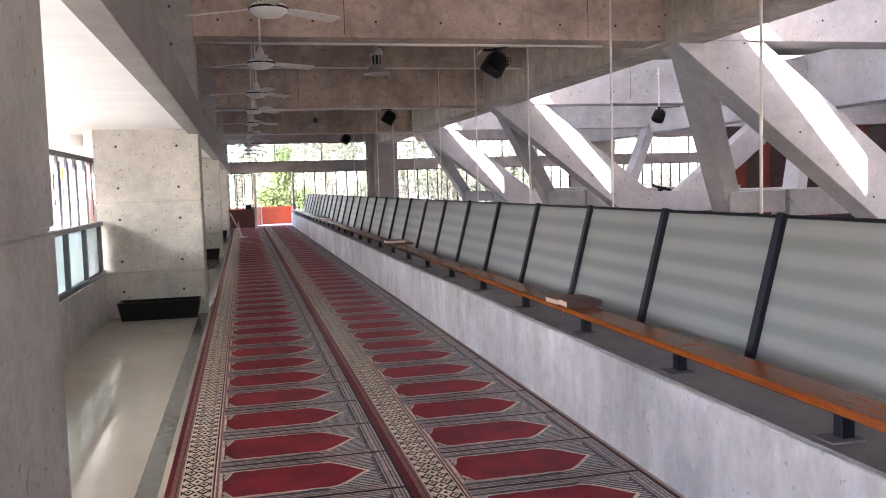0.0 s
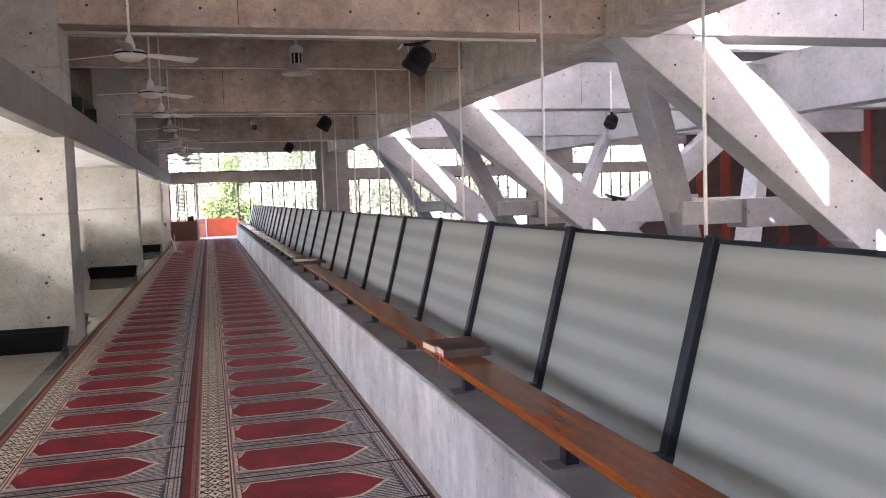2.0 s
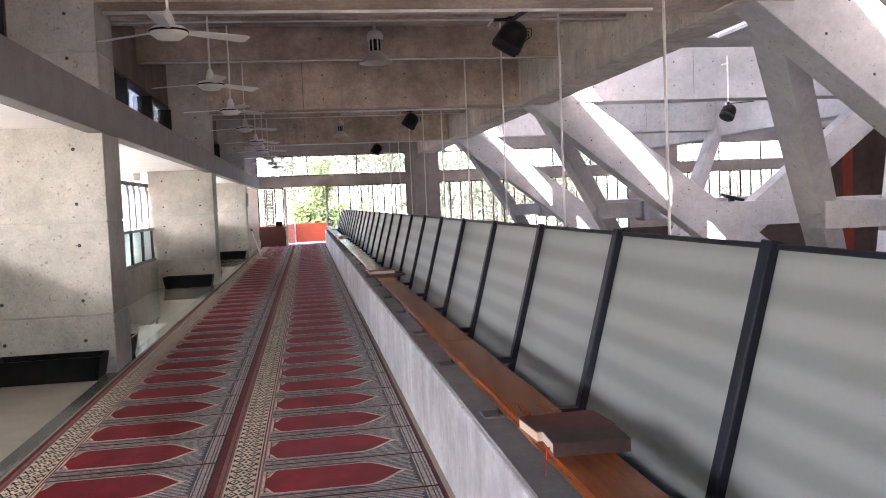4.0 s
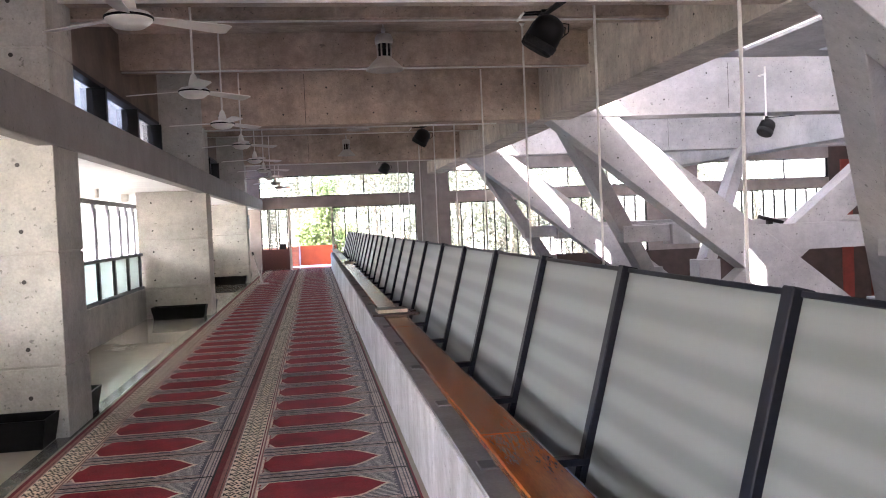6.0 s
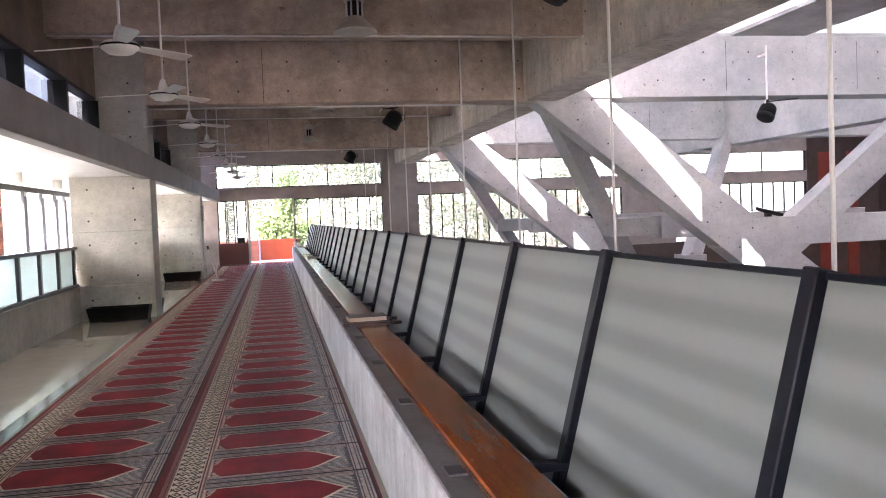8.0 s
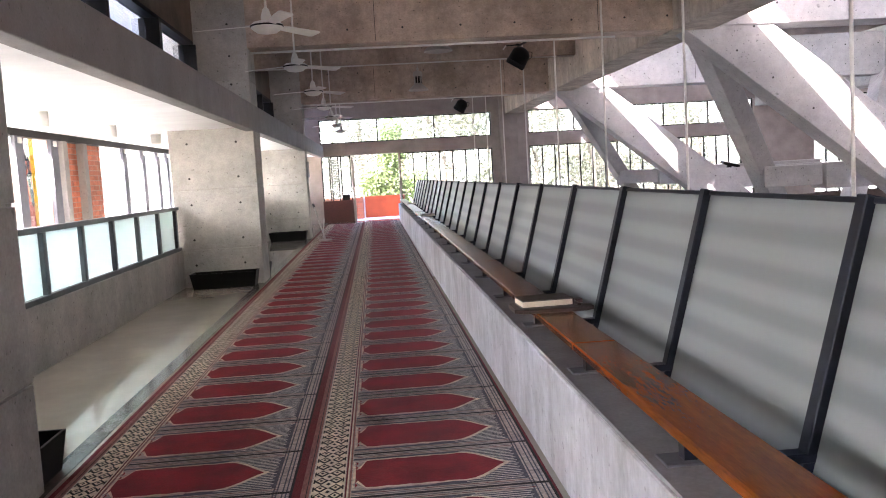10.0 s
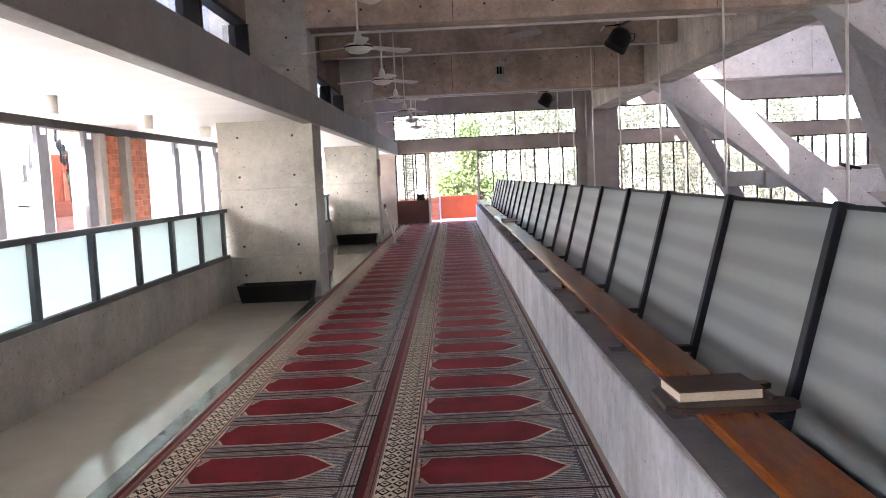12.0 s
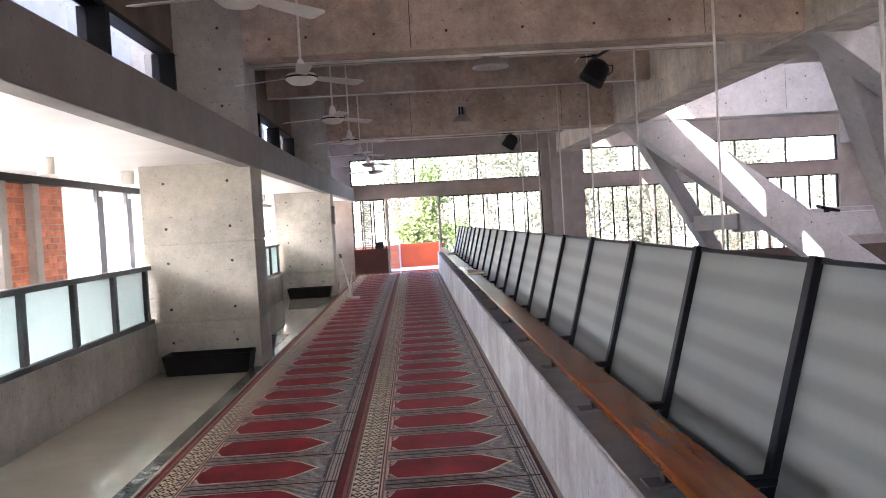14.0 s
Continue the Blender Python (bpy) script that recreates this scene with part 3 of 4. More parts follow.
bookrest(11.83, "dark wooden book rest with two arms on the shelf")
book("book", 0.28, 0.21, 0.038, M_COVER, "large dark-covered book lying on the book rest", pose(2.08, 11.85, BZ + 0.023, 0, 0, 3))
for y, c, w in ((22.9, M_COVER, 0.24), (23.2, M_COVER2, 0.22), (30.3, M_COVER, 0.24)):
    book("book", w, 0.18, 0.035, c, "dark book lying on the shelf", pose(2.15, y, BZ + 0.001, 0, 0, 5))

# ---- carpet runners ----
PITCH, RW = 0.597, 1.19
mat_bm = bmesh.new()
CM = [M_TAN, M_CREAM, M_RED, M_BLUE, M_DARKRED, M_INK, M_HATCH, M_MAUVE]


def flat(pts, z, mi):
    f = mat_bm.faces.new([mat_bm.verts.new((x, y, z)) for x, y in pts])
    f.material_index = mi
    if f.normal.z < 0:
        f.normal_flip()


def rect(x0, y0, x1, y1, z, mi):
    flat([(x0, y0), (x1, y0), (x1, y1), (x0, y1)], z, mi)


box(mat_bm, 0, -PITCH / 2, 0, RW, PITCH / 2, 0.010, mi=0)
h = PITCH / 2
# lengthwise stripes of the border
rect(0.0, -h, 0.028, h, 0.0112, 4)
rect(0.028, -h, 0.052, h, 0.0112, 7)
rect(0.052, -h, 0.056, h, 0.0112, 5)
rect(0.056, -h, 0.068, h, 0.0112, 7)
rect(0.074, -h, 0.228, h, 0.0112, 1)
rect(0.232, -h, 0.240, h, 0.0112, 4)
rect(0.240, -h, 0.246, h, 0.0112, 1)
rect(0.250, -h, 0.258, h, 0.0112, 7)
# linked lozenges of the border
for k in range(6):
    yc = -h + (k + 0.5) * PITCH / 6
    q = PITCH / 12
    for s in (-1, 1):
        xc = 0.151 + s * 0.036
        flat([(xc - 0.036, yc), (xc, yc - q * 0.98), (xc + 0.036, yc), (xc, yc + q * 0.98)], 0.0124, 5)
        flat([(xc - 0.022, yc), (xc, yc - q * 0.6), (xc + 0.022, yc), (xc, yc + q * 0.6)], 0.0136, 1)
        flat([(xc - 0.010, yc), (xc, yc - q * 0.28), (xc + 0.010, yc), (xc, yc + q * 0.28)], 0.0148, 5)
    flat([(0.139, yc + q), (0.151, yc + q * 0.62), (0.163, yc + q), (0.151, yc + q * 1.38)], 0.0136, 5)
    for x in (0.078, 0.216):
        rect(x, yc - q * 0.55, x + 0.008, yc + q * 0.55, 0.0124, 5)
# ground of the spandrels and the far border
rect(0.66, -h + 0.07, 1.085, h - 0.07, 0.0112, 3)
for k in range(19):
    yy = -h + 0.082 + k * 0.0235
    rect(0.80 + 0.012 * (k % 3), yy, 1.074 - 0.01 * (k % 2), yy + 0.0085, 0.0124, 6)
for x in (1.085, 1.1, 1.128, 1.146):
    rect(x, -h, x + 0.007, h, 0.0112, 3)
rect(1.165, -h, RW - 0.012, h, 0.0112, 5)
rect(RW - 0.012, -h, RW, h, 0.0112, 4)
# strips between two niches
for s in (-1, 1):
    a, b = sorted((s * h, s * (h - 0.012)))
    rect(0.262, a, 1.165, b, 0.0124, 5)
    a, b = sorted((s * (h - 0.024), s * (h - 0.032)))
    rect(0.262, a, 1.1, b, 0.0124, 3)
    a, b = sorted((s * (h - 0.046), s * (h - 0.052)))
    rect(0.262, a, 1.1, b, 0.0124, 4)
    a, b = sorted((s * (h - 0.064), s * (h - 0.088)))
    rect(0.262, a, 0.82, b, 0.0120, 3)


def niche(g):
    top = [(0.80, 0.19), (0.84, 0.178), (0.88, 0.148), (0.92, 0.106), (0.955, 0.062), (0.985, 0.026)]
    up = [(0.278 + (0.012 if k % 2 else 0), 0.0 + k * 0.03) for k in range(7)][::-1]
    wob = [(0.33 + 0.05 * k, 0.186 + (0.004 if k % 2 else -0.003)) for k in range(9)]
    side = up + wob + top
    pts = [(x - (g if x < 0.3 else 0) + (g * 0.9 if x > 0.8 else 0), y + g) for x, y in side]
    tip = [(1.01 + g * 2.2, 0)]
    low = [(x, -y) for x, y in pts[::-1]]
    return pts + tip + low


flat(niche(0.014), 0.0136, 1)
flat(niche(0.0), 0.0148, 2)
mat_me = mesh_of("prayer_place", mat_bm, CM)
for x0, y0 in ((-0.445, Y_MAT_L), (0.745, Y_MAT_R)):
    r = thing("carpet_runner", "red woven prayer carpet runner with pointed niches and patterned border", "carpet", "carpet runners")
    n = int((FAR - 0.6 - y0) / PITCH)
    for k in range(-33, n):
        part("prayer_place", mat_me, None, r, at=(x0, y0 + PITCH * k, 0.0))

# ---- glass rail of the aisle and outer windows ----
for y in [COLS[0] - BAY] + COLS:
    a, b = y + 0.68, (y + BAY if y < 29 else FAR - 0.05)
    st = 0.968
    n = int((b - 0.17 - a) / st)
    first = b - 0.17 - n * st
    rl = thing("glass_rail", "frosted glass panels in a grey-green steel rail above the upstand", "railing", "aisle rails", "structure")
    part("top_bar", one_box(-1.74, a, 1.14, -1.65, b, 1.19, bevel=0.004), M_GREENFRAME, rl)
    part("bottom_bar", one_box(-1.74, a, 0.55, -1.65, b, 0.60, bevel=0.004), M_GREENFRAME, rl)
    for k in range(n + 1):
        yy = first + st * k
        part("post", one_box(-1.735, max(a, yy - 0.04), 0.60, -1.655, min(b, yy + 0.04), 1.14, bevel=0.003), M_GREENFRAME, rl)
        if k < n:
            part("pane", one_box(-1.705, yy + 0.04, 0.60, -1.697, yy + st - 0.04, 1.14), M_RAILGLASS, rl)

ow = thing("window_8", "long outer aisle window with broad grey vertical fins", "window", "", "structure")
part("head", one_box(-3.16, -7, 2.19, -3.02, FAR, 2.28), M_BLACK, ow)
part("sill", one_box(-3.2, -7, -0.3, -3.0, FAR, 0.1), M_CONC, ow)
fin_me = mesh_of("fin", one_box(-3.05, -0.12, 0.1, -3.0, 0.12, 2.19, bevel=0.004), M_MULLION)
clip_me = mesh_of("clip", one_box(-3.0, -0.05, 2.1, -2.985, 0.05, 2.17, bevel=0.003), M_WHITE)
brick_me = mesh_of("brick", one_box(0, 0, 0, 0.05, 0.235, 0.066, bevel=0.003), M_BRICK)
half_me = mesh_of("brick", one_box(0, 0, 0, 0.05, 0.111, 0.066, bevel=0.003), M_BRICK)
for i in (-2, -1, 0, 1):
    y0 = 16.9 + BAY * i
    fins = [y for y in (y0, y0 + 0.98, y0 + 2.1, y0 + 5.27, y0 + 6.45, y0 + 7.5, y0 + 8.25) if -6.9 < y < FAR]
    for y in fins:
        fn = part("fin", fin_me, None, ow, at=(0, y, 0))
        part("clip", clip_me, None, fn, "white fixing clip")
    edges = fins[:3] + [y0 + 4.35] + fins[3:] + [min(y0 + BAY, FAR)]
    for a, b in zip(edges, edges[1:]):
        if abs(a - y0 - 2.1) > 0.01:
            g = part("pane", one_box(-3.09, a + 0.085, 0.1, -3.084, b - 0.085, 2.19), G_CLEAR, ow)
            g.visible_shadow = False
    if y0 < 3:
        continue
    bp = thing("brick_infill", "red brick panel between two grey concrete posts in the outer aisle wall", "brick wall", "brick panels", "structure")
    part("backing", one_box(-3.3, y0 + 2.19, 0.1, -3.13, y0 + 4.35, 2.19), M_MORTAR if i == 0 else M_BRICKFAR, bp)
    for o in (2.47, 3.27):
        part("post", one_box(-3.13, y0 + o, 0.1, -3.02, y0 + o + 0.17, 2.19, bevel=0.004), M_CONC_SMOOTH, bp)
    if i == 0:
        for r in range(27):
            for c in range(10):
                ya = y0 + 2.2 + c * 0.247 - (0.123 if r % 2 else 0)
                if ya < y0 + 2.18 or ya + 0.235 > y0 + 4.36:
                    continue
                part("brick", brick_me, None, bp, at=(-3.173, ya, 0.104 + 0.0775 * r))
            part("brick", half_me, None, bp, at=(-3.173, y0 + (2.2 if r % 2 else 4.178 + 0.05), 0.104 + 0.0775 * r))
solid("wall_stair_void", one_box(-3.2, -7, -3.6, -3.0, FAR, -0.3), M_CONC, "grey wall below the outer aisle window", "wall")

# clerestory frames
for y in COLS[:3] + [COLS[0] - BAY]:
    a, b = y + 0.75, y + BAY - 0.3
    cw = thing("window_clerestory", "strip of dark-framed clerestory panes above the aisle", "window", "clerestory strips", "structure")
    for z in (2.62, 3.43):
        part("frame", one_box(-1.36, a, z, -1.2, b, z + 0.05), M_BLACK, cw)
    n = 4
    for k in range(n + 1):
        yy = a + (b - a) * k / n
        part("mullion", one_box(-1.40, max(a, yy - 0.05), 2.67, -1.16, min(b, yy + 0.05), 3.43), M_BLACK, cw)
        if k < n:
            g = part("pane", one_box(-1.32, yy + 0.05, 2.67, -1.314, yy + (b - a) / n - 0.05, 3.43), G_CLEAR, cw)
            g.visible_shadow = False

# down lights of the aisle
dl_me = mesh_of("can", lathe(bmesh.new(), [(0.055, 0.0), (0.075, 0.0), (0.075, 0.15), (0.07, 0.155)], 20), M_WHITE)
for k in range(14):
    tagged(part("down_light", dl_me, None, at=(-2.03, 2.82 + 2.2 * k, 2.128)), "white cylindrical surface-mounted down light, unlit", "lamp", "aisle down lights")


# ---- black bins at the columns ----
def bin_at(x0, x1, y0, y1, h):
    b = thing("planter_trough", "black flared trough standing against the column foot", "trough", "column troughs")
    t = 0.015
    bm = bmesh.new()
    f = 0.04
    lo = [(x0 + f, y0 + f), (x1 - f, y0 + f), (x1 - f, y1), (x0 + f, y1)]
    hi = [(x0, y0), (x1, y0), (x1, y1), (x0, y1)]
    rings = [[bm.verts.new((x, y, 0.0)) for x, y in lo], [bm.verts.new((x, y, h)) for x, y in hi]]
    rings.append([bm.verts.new((x + (t if x < (x0 + x1) / 2 else -t), y + (t if y < (y0 + y1) / 2 else -t), h)) for x, y in hi])
    rings.append([bm.verts.new((x + (t if x < (x0 + x1) / 2 else -t), y + (t if y < (y0 + y1) / 2 else -t), 0.02)) for x, y in lo])
    for p, q in zip(rings, rings[1:]):
        for i in range(4):
            bm.faces.new((p[i], p[(i + 1) % 4], q[(i + 1) % 4], q[i]))
    bm.faces.new(rings[0][::-1])
    bm.faces.new(rings[-1])
    part("shell", bm, M_BLACK, b)
    return b


for y in COLS:
    bin_at(-1.5, -0.56, y - 0.36, y - 0.005, 0.22)
    r = bin_at(-1.5, -0.5, y + 0.685, y + 1.02, 0.22)


# ---- ceiling fans ----
def fan():
    f = thing("ceiling_fan", "white three-bladed ceiling fan at rest on a long rod", "fan", "ceiling fans")
    rod = part("rod", lathe(bmesh.new(), [(0.012, 0.1), (0.012, 1.47)], 10), M_WHITE, f)
    part("canopy", lathe(bmesh.new(), [(0.02, 1.38), (0.06, 1.4), (0.06, 1.47)], 16), M_WHITE, rod)
    part("coupling", lathe(bmesh.new(), [(0.055, 0.03), (0.05, 0.09), (0.03, 0.16), (0.014, 0.18)], 16), M_WHITE, f)
    mo = part("motor", lathe(bmesh.new(), [(0.02, -0.075), (0.1, -0.06), (0.15, -0.02), (0.155, 0.01), (0.13, 0.035), (0.05, 0.045)], 24), M_WHITE, f)
    part("ring", lathe(bmesh.new(), [(0.157, -0.008), (0.16, -0.004), (0.16, 0.004), (0.157, 0.008)], 24), M_BLACK, mo, "black ring")
    bm = bmesh.new()
    pts = [(0.13, -0.035), (0.26, -0.055), (0.66, -0.075), (0.70, -0.06), (0.70, 0.05), (0.66, 0.065), (0.26, 0.05), (0.13, 0.035)]
    prism(bm, pts, "z", -0.004, 0.004)
    for v in bm.verts:
        v.co.z += -0.2 * v.co.y + 0.01 - 0.02 * v.co.x
    bl = mesh_of("blade", bm, M_WHITE)
    arm = mesh_of("blade_arm", prism(bmesh.new(), [(0.09, -0.025), (0.2, -0.03), (0.2, 0.03), (0.09, 0.025)], "z", 0.008, 0.016), M_ALU)
    for k in range(3):
        b = part("blade", bl, None, f)
        b.rotation_euler = (0, 0, radians(120 * k))
        part("blade_arm", arm, None, b, "metal blade arm")
    return f


FZ = 2.95
f0 = fan()
turns = (34, 30, 46, 52, 40, 47, 36, 50, 42, 55)
ys = (4.0, 7.0, 9.95, 13.0, 15.7, 18.63, 21.86, 24.9, 27.9, 30.9, 33.9)
f0.matrix_basis = pose(0.27, ys[0], FZ, 0, 0, 25)
for i, y in enumerate(ys[1:]):
    copy_thing(f0, pose(0.27, y, FZ, 0, 0, turns[i % 10]))


# ---- pendant lamps ----
def pendant():
    p = thing("pendant_lamp", "unlit bell-shaped metal pendant lamp with a finned housing", "lamp", "pendant lamps")
    part("shade", lathe(bmesh.new(), [(0.085, 0.17), (0.235, 0.02), (0.24, 0.0), (0.235, 0.0), (0.225, 0.02), (0.075, 0.165)], 28), M_ALU, p)
    ho = part("housing", lathe(bmesh.new(), [(0.085, 0.17), (0.085, 0.33), (0.07, 0.345)], 20), M_BLACK, p)
    part("cap", lathe(bmesh.new(), [(0.11, 0.33), (0.115, 0.36), (0.115, 0.40), (0.09, 0.45), (0.03, 0.47)], 20), M_ALU, p)
    for k in range(4):
        part("fin", one_box(-0.1, -0.008, 0.17, 0.1, 0.008, 0.33), M_ALU, ho).rotation_euler = (0, 0, radians(45 * k + 20))
    part("hook", lathe(bmesh.new(), [(0.02, 0.47), (0.028, 0.5), (0.02, 0.54)], 12), M_ALU, p)
    part("stem", lathe(bmesh.new(), [(0.007, 0.54), (0.007, 0.93)], 8), M_ALU, p)
    return p


p0 = pendant()
LAMPS = [(2.4, y) for y in (2.6, 8.6, 14.9, 21.6, 27.9)]
p0.matrix_basis = pose(*LAMPS[0], 3.48)
for x, y in LAMPS[1:]:
    copy_thing(p0, pose(x, y, 3.48, 0, 0, 15 * y))


# ---- black floodlights under the beams ----
def flood():
    s = thing("stage_speaker", "black rounded loudspeaker tilted on a bracket below the beam", "loudspeaker", "loudspeakers")
    prof = [(0.0, 0.2)] + [(0.175 * math.sin(k * 0.196), 0.06 + 0.14 * math.cos(k * 0.196)) for k in range(1, 9)] + [(0.182, -0.1)]
    bd = part("body", lathe(bmesh.new(), prof, 20), M_BLACK, s)
    bd.rotation_euler = (radians(14), radians(30), 0)
    bm = lathe(bmesh.new(), [(0.182, -0.1), (0.19, -0.105), (0.18, -0.17), (0.16, -0.185), (0.0, -0.165)], 20)
    part("grille", bm, M_GRILLE, bd, "dark grey speaker grille")
    part("handle", beam_between(beam_between(beam_between(bmesh.new(), (0.1, 0, 0.17), (0.17, 0, 0.2), 0.012, 0.012), (0.17, 0, 0.2), (0.21, 0, 0.12), 0.012, 0.012), (0.21, 0, 0.12), (0.18, 0, 0.05), 0.012, 0.012), M_BLACK, bd)
    bm = beam_between(bmesh.new(), (0, 0, 0.15), (0.0, 0, 0.25), 0.03, 0.03)
    box(bm, -0.05, -0.04, 0.22, 0.05, 0.04, 0.25)
    beam_between(bm, (0, 0, 0.235), (-0.24, 0, 0.22), 0.02, 0.02)
    box(bm, -0.02, -0.62, 0.2, 0.02, 0.02, 0.222)
    part("bracket", bm, M_BLACK, s)
    part("lead", beam_between(bmesh.new(), (-0.24, 0, 0.225), (-0.3, 0, 0.15), 0.022, 0.022), M_WHITE, s, "pale cable end")
    return s


s0 = flood()
s0.scale = (0.85, 0.85, 0.85)
s0.matrix_basis = pose(3.62, 11.72, 3.22) @ Matrix.Scale(0.85, 4)
for y in MAIN[2:]:
    copy_thing(s0, pose(3.62, y + 1.0, 3.22, 0, 0, 6))
for y in MAIN[1:4]:
    hs = copy_thing(s0, pose(10.3, y - 0.25, 3.1, 0, 0, 50))
    hb = part("drop_rod", one_box(-0.018, -0.018, 0.2, 0.018, 0.018, 1.4), M_WHITE, hs, "white drop rod")
    hb2 = part("rod_bracket", one_box(-0.02, -0.02, 1.2, 0.02, 0.36, 1.24), M_WHITE, hs)
    hb2.rotation_euler = (0, 0, radians(-50))

# conduits and hanging rods
cd_me = mesh_of("conduit", lathe(bmesh.new(), [(0.016, -2.8), (0.016, 2.8)], 8), M_WHITE)
for y in MAIN:
    for dy, z in ((0.35, 3.44), ):
        c = tagged(part("conduit", cd_me, None, at=(2.2, y + dy, z - 0.06)), "pale painted conduit running below the beam", "pipe", "conduits")
        c.rotation_euler = (0, radians(90), 0)
jc_me = mesh_of("conduit", lathe(bmesh.new(), [(0.013, -3.6), (0.013, 3.6)], 8), M_WHITE)
for y in MAIN:
    for k in (3.05, 6.07):
        if y + k < FAR:
            c = tagged(part("conduit", jc_me, None, at=(2.18, y + k + 0.1, 3.886)), "pale painted conduit running below the joist", "pipe", "conduits")
            c.rotation_euler = (0, radians(90), 0)
rod_me = mesh_of("hanging_bar", lathe(bmesh.new(), [(0.015, -4.6), (0.015, 0.0)], 8), M_WHITE)
rod_cap = mesh_of("cap", lathe(bmesh.new(), [(0.02, -0.1), (0.04, -0.06), (0.04, 0.0)], 12), M_WHITE)
for k in range(10):
    hr = thing("hanging_rod", "thin white rod hanging from the ceiling into the hall", "rod", "hanging rods", at=(4.55, 6.75 + 3.14 * k, SLAB))
    part("rod", rod_me, None, hr)
    part("cap", rod_cap, None, hr)

# ---- end door and what stands by it ----
sw = solid("wall_sill_brick", one_box(-0.58, FAR - 0.12, 0, 0.44, FAR + 0.2, 0.74), M_BRICKSHADED, "low red brick sill wall beside the end door", "wall")
dr = thing("door_1", "glass end door standing open in a pale frame", "door", "", "structure")
part("frame", one_box(0.44, FAR + 0.02, 0, 0.5, FAR + 0.2, 2.26), M_ALU, dr)
part("frame", one_box(2.06, FAR + 0.02, 0, 2.12, FAR + 0.2, 2.26), M_ALU, dr)
lf = part("leaf", one_box(0.5, FAR - 0.02, 0.03, 0.53, FAR + 0.0, 2.2), M_ALU, dr)
part("leaf", one_box(0.5, FAR - 0.75, 0.03, 0.54, FAR - 0.70, 2.2), M_ALU, dr)
part("leaf_rail", one_box(0.5, FAR - 0.7, 0.03, 0.54, FAR - 0.02, 0.1), M_ALU, dr)
part("leaf_rail", one_box(0.5, FAR - 0.7, 2.12, 0.54, FAR - 0.02, 2.2), M_ALU, dr)
g = part("pane", one_box(0.515, FAR - 0.7, 0.1, 0.522, FAR - 0.02, 2.12), G_CLEAR, dr)
g.visible_shadow = False
ex = thing("switch_box", "small black equipment box on the brick sill", "box", at=(0.2, FAR - 0.02, 0.74))
part("case", one_box(-0.13, -0.08, 0, 0.13, 0.08, 0.2, bevel=0.01), M_BLACK, ex)
lv = thing("louvre_shutter", "dark slatted shutter in the window beside the door", "shutter")
for k in range(26):
    part("slat", one_box(-0.3, FAR + 0.02, 0.78 + 0.055 * k, -0.02, FAR + 0.07, 0.81 + 0.055 * k), M_STRIP, lv)
for x in (-0.32, -0.02):
    part("stile", one_box(x, FAR + 0.01, 0.74, x + 0.03, FAR + 0.08, 2.24), M_BLACK, lv)
nb = thing("junction_box", "dark brown metal box fixed on the column", "box", at=(-0.502, 29.1, 1.75))
part("case", one_box(0.0, -0.09, -0.2, 0.06, 0.09, 0.2, bevel=0.008), M_LEDGE, nb)
sq = thing("floor_squeegee", "long-handled squeegee leaning by the column on the carpet edge", "squeegee")
part("handle", beam_between(bmesh.new(), (-0.05, 27.6, 0.03), (-0.46, 30.2, 0.75), 0.03, 0.03), M_ALU, sq)
part("grip", beam_between(bmesh.new(), (-0.46, 30.2, 0.75), (-0.5, 30.45, 0.82), 0.05, 0.05), M_BLACK, sq)
part("blade", beam_between(bmesh.new(), (-0.2, 27.65, 0.035), (0.1, 27.6, 0.035), 0.03, 0.05), M_ALU, sq)
part("stay", beam_between(bmesh.new(), (-0.12, 27.7, 0.04), (-0.2, 29.9, 0.45), 0.02, 0.02), M_ALU, sq)

# ---- outside ----
solid("ground", one_box(-300, -200, -4.3, 300, 600, -3.95), M_GROUND, "dry bare ground around the building", "ground")
solid("terrace", one_box(-2, FAR + 0.28, -0.3, 6, FAR + 4, -0.02), M_PLASTER, "sunlit pale terrace outside the end door", "floor")
tw = thing("terrace_parapet", "orange painted parapet turning round the terrace", "parapet", "", "structure")
part("wall_front", one_box(0.75, 39.0, -0.02, 2.1, 39.2, 0.77), M_ORANGE, tw)
part("wall_left", one_box(-1.5, 38.4, -0.02, 0.75, 38.6, 0.77), M_BRICKFAR, tw)
part("wall_return", one_box(0.73, 38.6, -0.02, 0.8, 39.2, 0.8), M_PLASTER, tw)
part("wall_right", one_box(2.1, 37.4, -0.02, 2.25, 39.2, 0.77), M_BRICKFAR, tw)
ban = thing("banner", "white banner with green writing and a yellow border outside", "banner")
part("pole", lathe(bmesh.new(), [(0.03, -3.95), (0.03, 2.7)], 8, (-3.99, 20.98, 0)), M_ALU, ban)
sheet = part("sheet", one_box(-4.0, 17.0, 0.4, -3.98, 20.64, 2.6), M_WHITE, ban)
M_BYELLOW = material("banner_yellow", (0.2, 0.13, 0.006), 0.9, vary=0.1, spec=0.03)
part("border", one_box(-4.0, 20.64, 0.4, -3.965, 20.78, 2.6), M_BYELLOW, ban, "yellow side border")
part("border", one_box(-4.0, 19.9, 2.5, -3.965, 20.64, 2.6), M_BYELLOW, ban, "yellow top border")
part("picture", one_box(-3.98, 20.08, 0.4, -3.972, 20.64, 2.0), material("banner_picture", (0.2, 0.06, 0.04), 0.9, spec=0.03, vary=0.2, scale=3), sheet, "faded brick-red picture")
M_BFLOWER = material("banner_floral", (0.006, 0.014, 0.02), 0.9, spec=0.03, vary=0.4, scale=20)
rnd = random.Random(5)
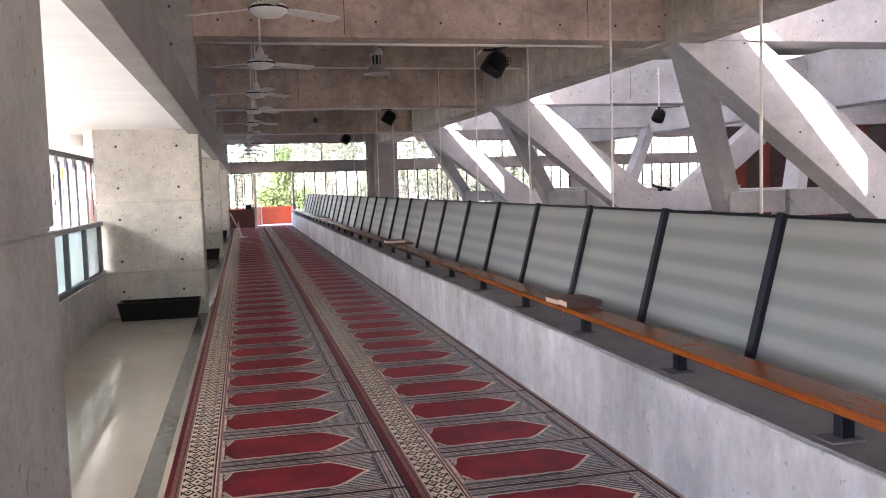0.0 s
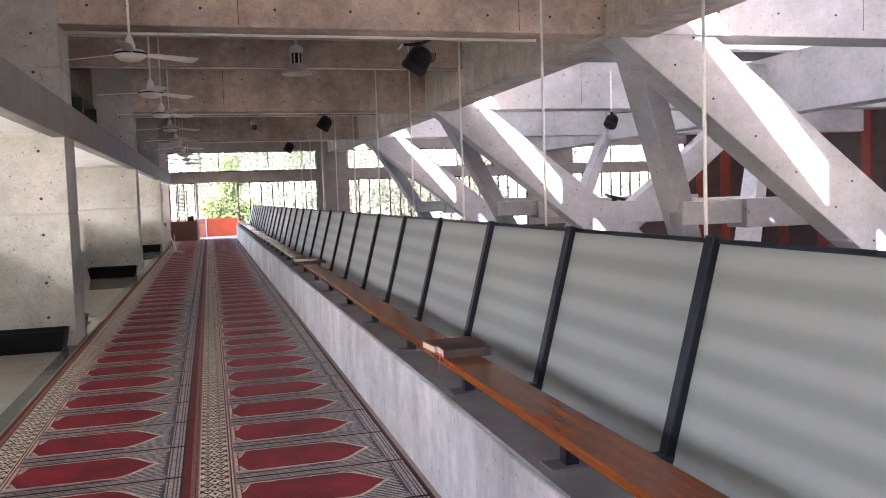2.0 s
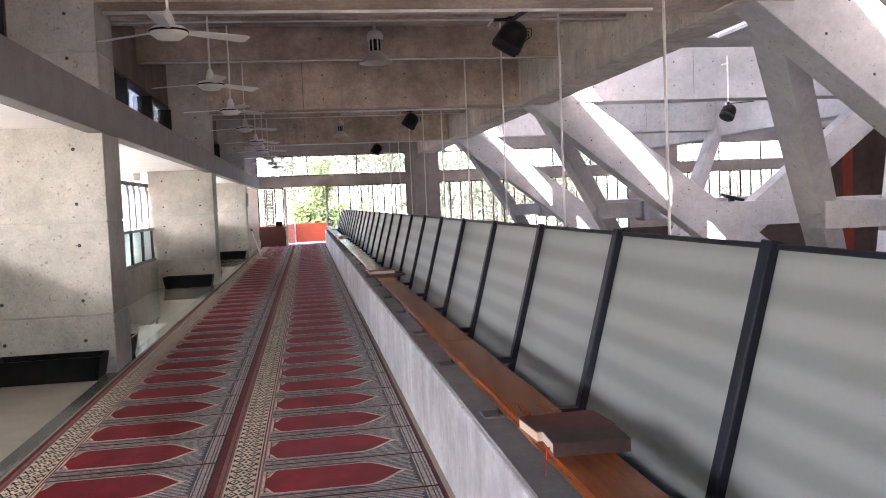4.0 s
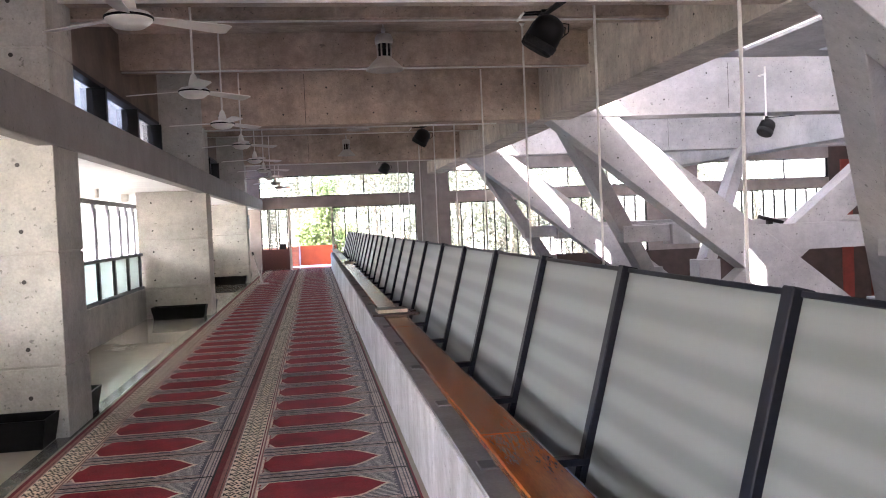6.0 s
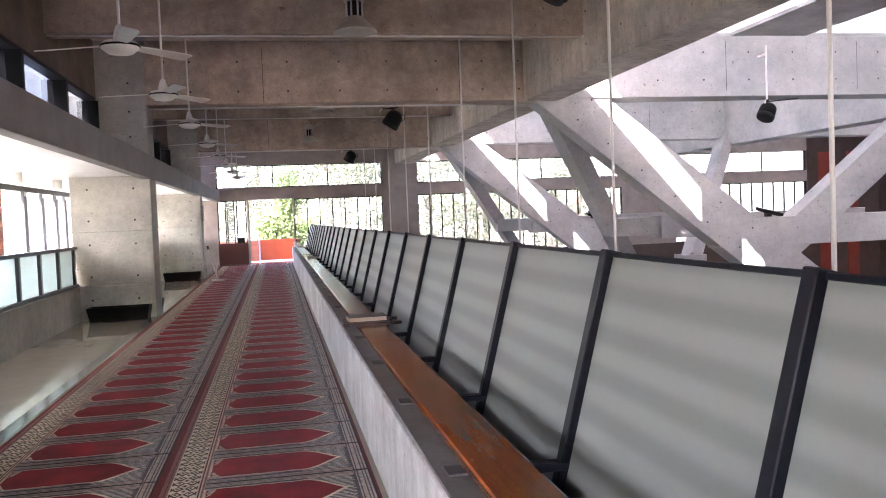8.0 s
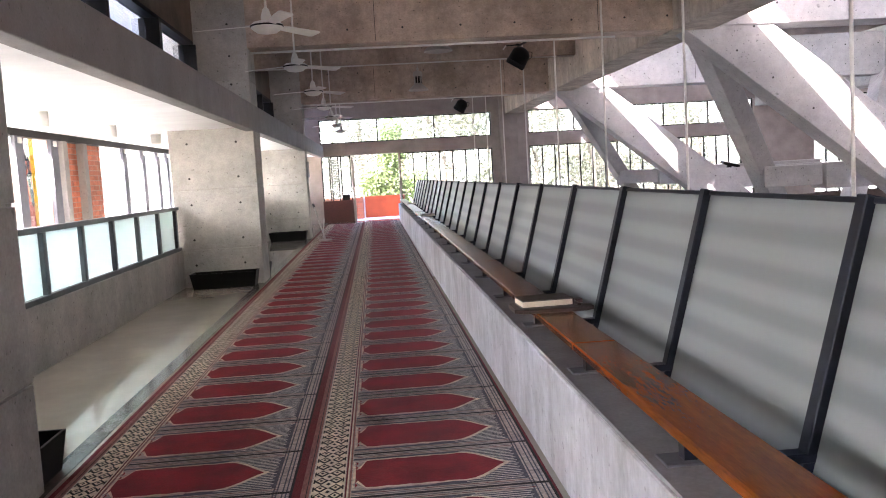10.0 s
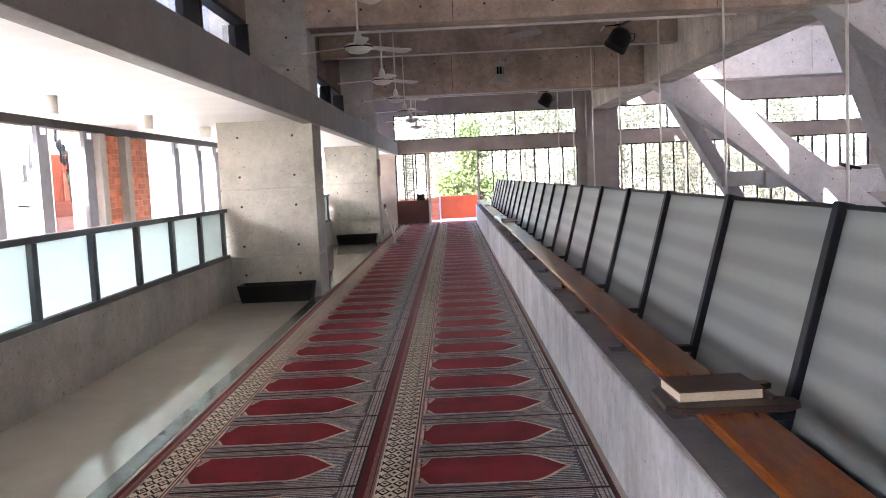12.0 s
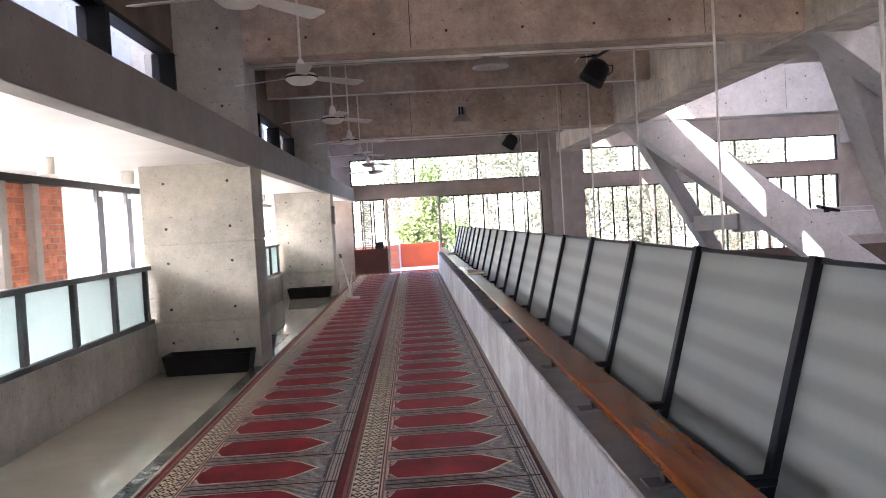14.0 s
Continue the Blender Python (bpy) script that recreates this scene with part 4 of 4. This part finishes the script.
fl_me = mesh_of("flower", lathe(bmesh.new(), [(0.0, 0.004), (0.04, 0.003), (0.055, 0.0)], 7), M_BFLOWER)
for k in range(60):
    u = rnd.random()
    ob = new("flower", fl_me)
    ob.matrix_basis = Matrix.Translation((-3.971, 20.6 - rnd.random() * 0.55 * (1 - u) ** 1.5, 2.44 - u * 1.1)) @ Matrix.Rotation(radians(90), 4, "Y") @ Matrix.Scale(rnd.uniform(0.5, 1.3), 4)
    ob.parent = sheet
M_BGREEN = material("banner_green", (0.001, 0.02, 0.012), 0.9, spec=0.03)
for a, b in (((19.75, 1.75), (20.15, 1.75)), ((19.8, 1.75), (19.8, 1.95)), ((20.1, 1.75), (20.15, 2.1)), ((19.95, 1.9), (19.98, 2.2)), ((19.6, 1.45), (20.2, 1.42)), ((20.2, 1.42), (20.25, 1.55)), ((19.7, 1.2), (20.2, 1.18))):
    part("stroke", beam_between(bmesh.new(), (-3.975, a[0] - 0.46, a[1] - 0.1), (-3.975, b[0] - 0.46, b[1] - 0.1), 0.01, 0.075, up=(1, 0, 0)), M_BGREEN, sheet)


def tree(x, y, h, spread, seed, mat, leaves, leaf=0.16, low=0.25):
    """A tapered trunk with limbs and a loose crown of small leaves in clumps."""
    rnd = random.Random(seed)
    t = thing("tree", "leafy tree with a loose crown standing outside", "tree", "trees outside", at=(x, y, -3.95))
    bm = bmesh.new()
    limbs = []
    lathe(bm, [(0.22, 0), (0.16, h * 0.3), (0.09, h * 0.6), (0.03, h * 0.9)], 8)
    for k in range(9):
        a, z = rnd.uniform(0, 6.28), rnd.uniform(low, 0.8) * h
        r = spread * rnd.uniform(0.5, 1.0)
        e = (r * math.cos(a), r * math.sin(a), min(h, z + rnd.uniform(0.3, 1.6)))
        beam_between(bm, (0, 0, z), e, 0.07, 0.07)
        limbs.append(e)
    part("trunk", bm, M_BARK, t)
    vs, fs = [], []
    for k in range(leaves):
        e = limbs[k % len(limbs)] if k % 3 else (0, 0, h * rnd.uniform(low + 0.1, 1.0))
        c = [e[i] + rnd.gauss(0, spread * 0.28) for i in range(3)]
        a, b = Vector((rnd.uniform(-1, 1), rnd.uniform(-1, 1), rnd.uniform(-1, 0.6))).normalized(), Vector((rnd.uniform(-1, 1), rnd.uniform(-1, 1), rnd.uniform(-1, 1))).normalized()
        s = leaf * rnd.uniform(0.6, 1.4)
        n = len(vs)
        vs += [Vector(c), Vector(c) + a * s * 0.5 + b * s * 0.25, Vector(c) + a * s, Vector(c) + a * s * 0.5 - b * s * 0.25]
        fs.append((n, n + 1, n + 2, n + 3))
    me = bpy.data.meshes.new("crown")
    me.from_pydata(vs, [], fs)
    me.materials.append(mat)
    part("crown", me, None, t)
    return t


tree(1.95, 43.2, 7.6, 1.0, 1, M_LEAF, 22000, 0.13, 0.25)
for i, (x, y, h, s) in enumerate(((0.5, 57, 13.5, 3.2), (5.5, 54, 13, 3.0), (9.8, 56, 13.5, 3.2), (14.5, 54, 13, 3.0), (25, 56, 13.5, 3.2), (-4, 58, 12, 3))):
    tree(x, y, h, s, 41 + i, M_LEAFPALE, 10000, 0.18, 0.35)
for i, (x, y, h, s) in enumerate(((4.5, 47, 10.5, 2.4), (8.5, 45, 9.6, 2.2), (12.0, 48, 11.0, 2.6), (16.5, 46, 10.0, 2.4), (21.5, 49, 11.0, 2.8), (-2.0, 52, 10.0, 2.6), (6.2, 43, 7.6, 1.8), (10.5, 42.5, 7.6, 1.7), (27, 50, 11, 2.8), (14.2, 44, 7.5, 1.8), (2.8, 55, 12, 3.0), (18.8, 53, 11.5, 3.0))):
    tree(x, y, h, s, 11 + i, M_LEAFPALE, 9500, 0.125, 0.3)
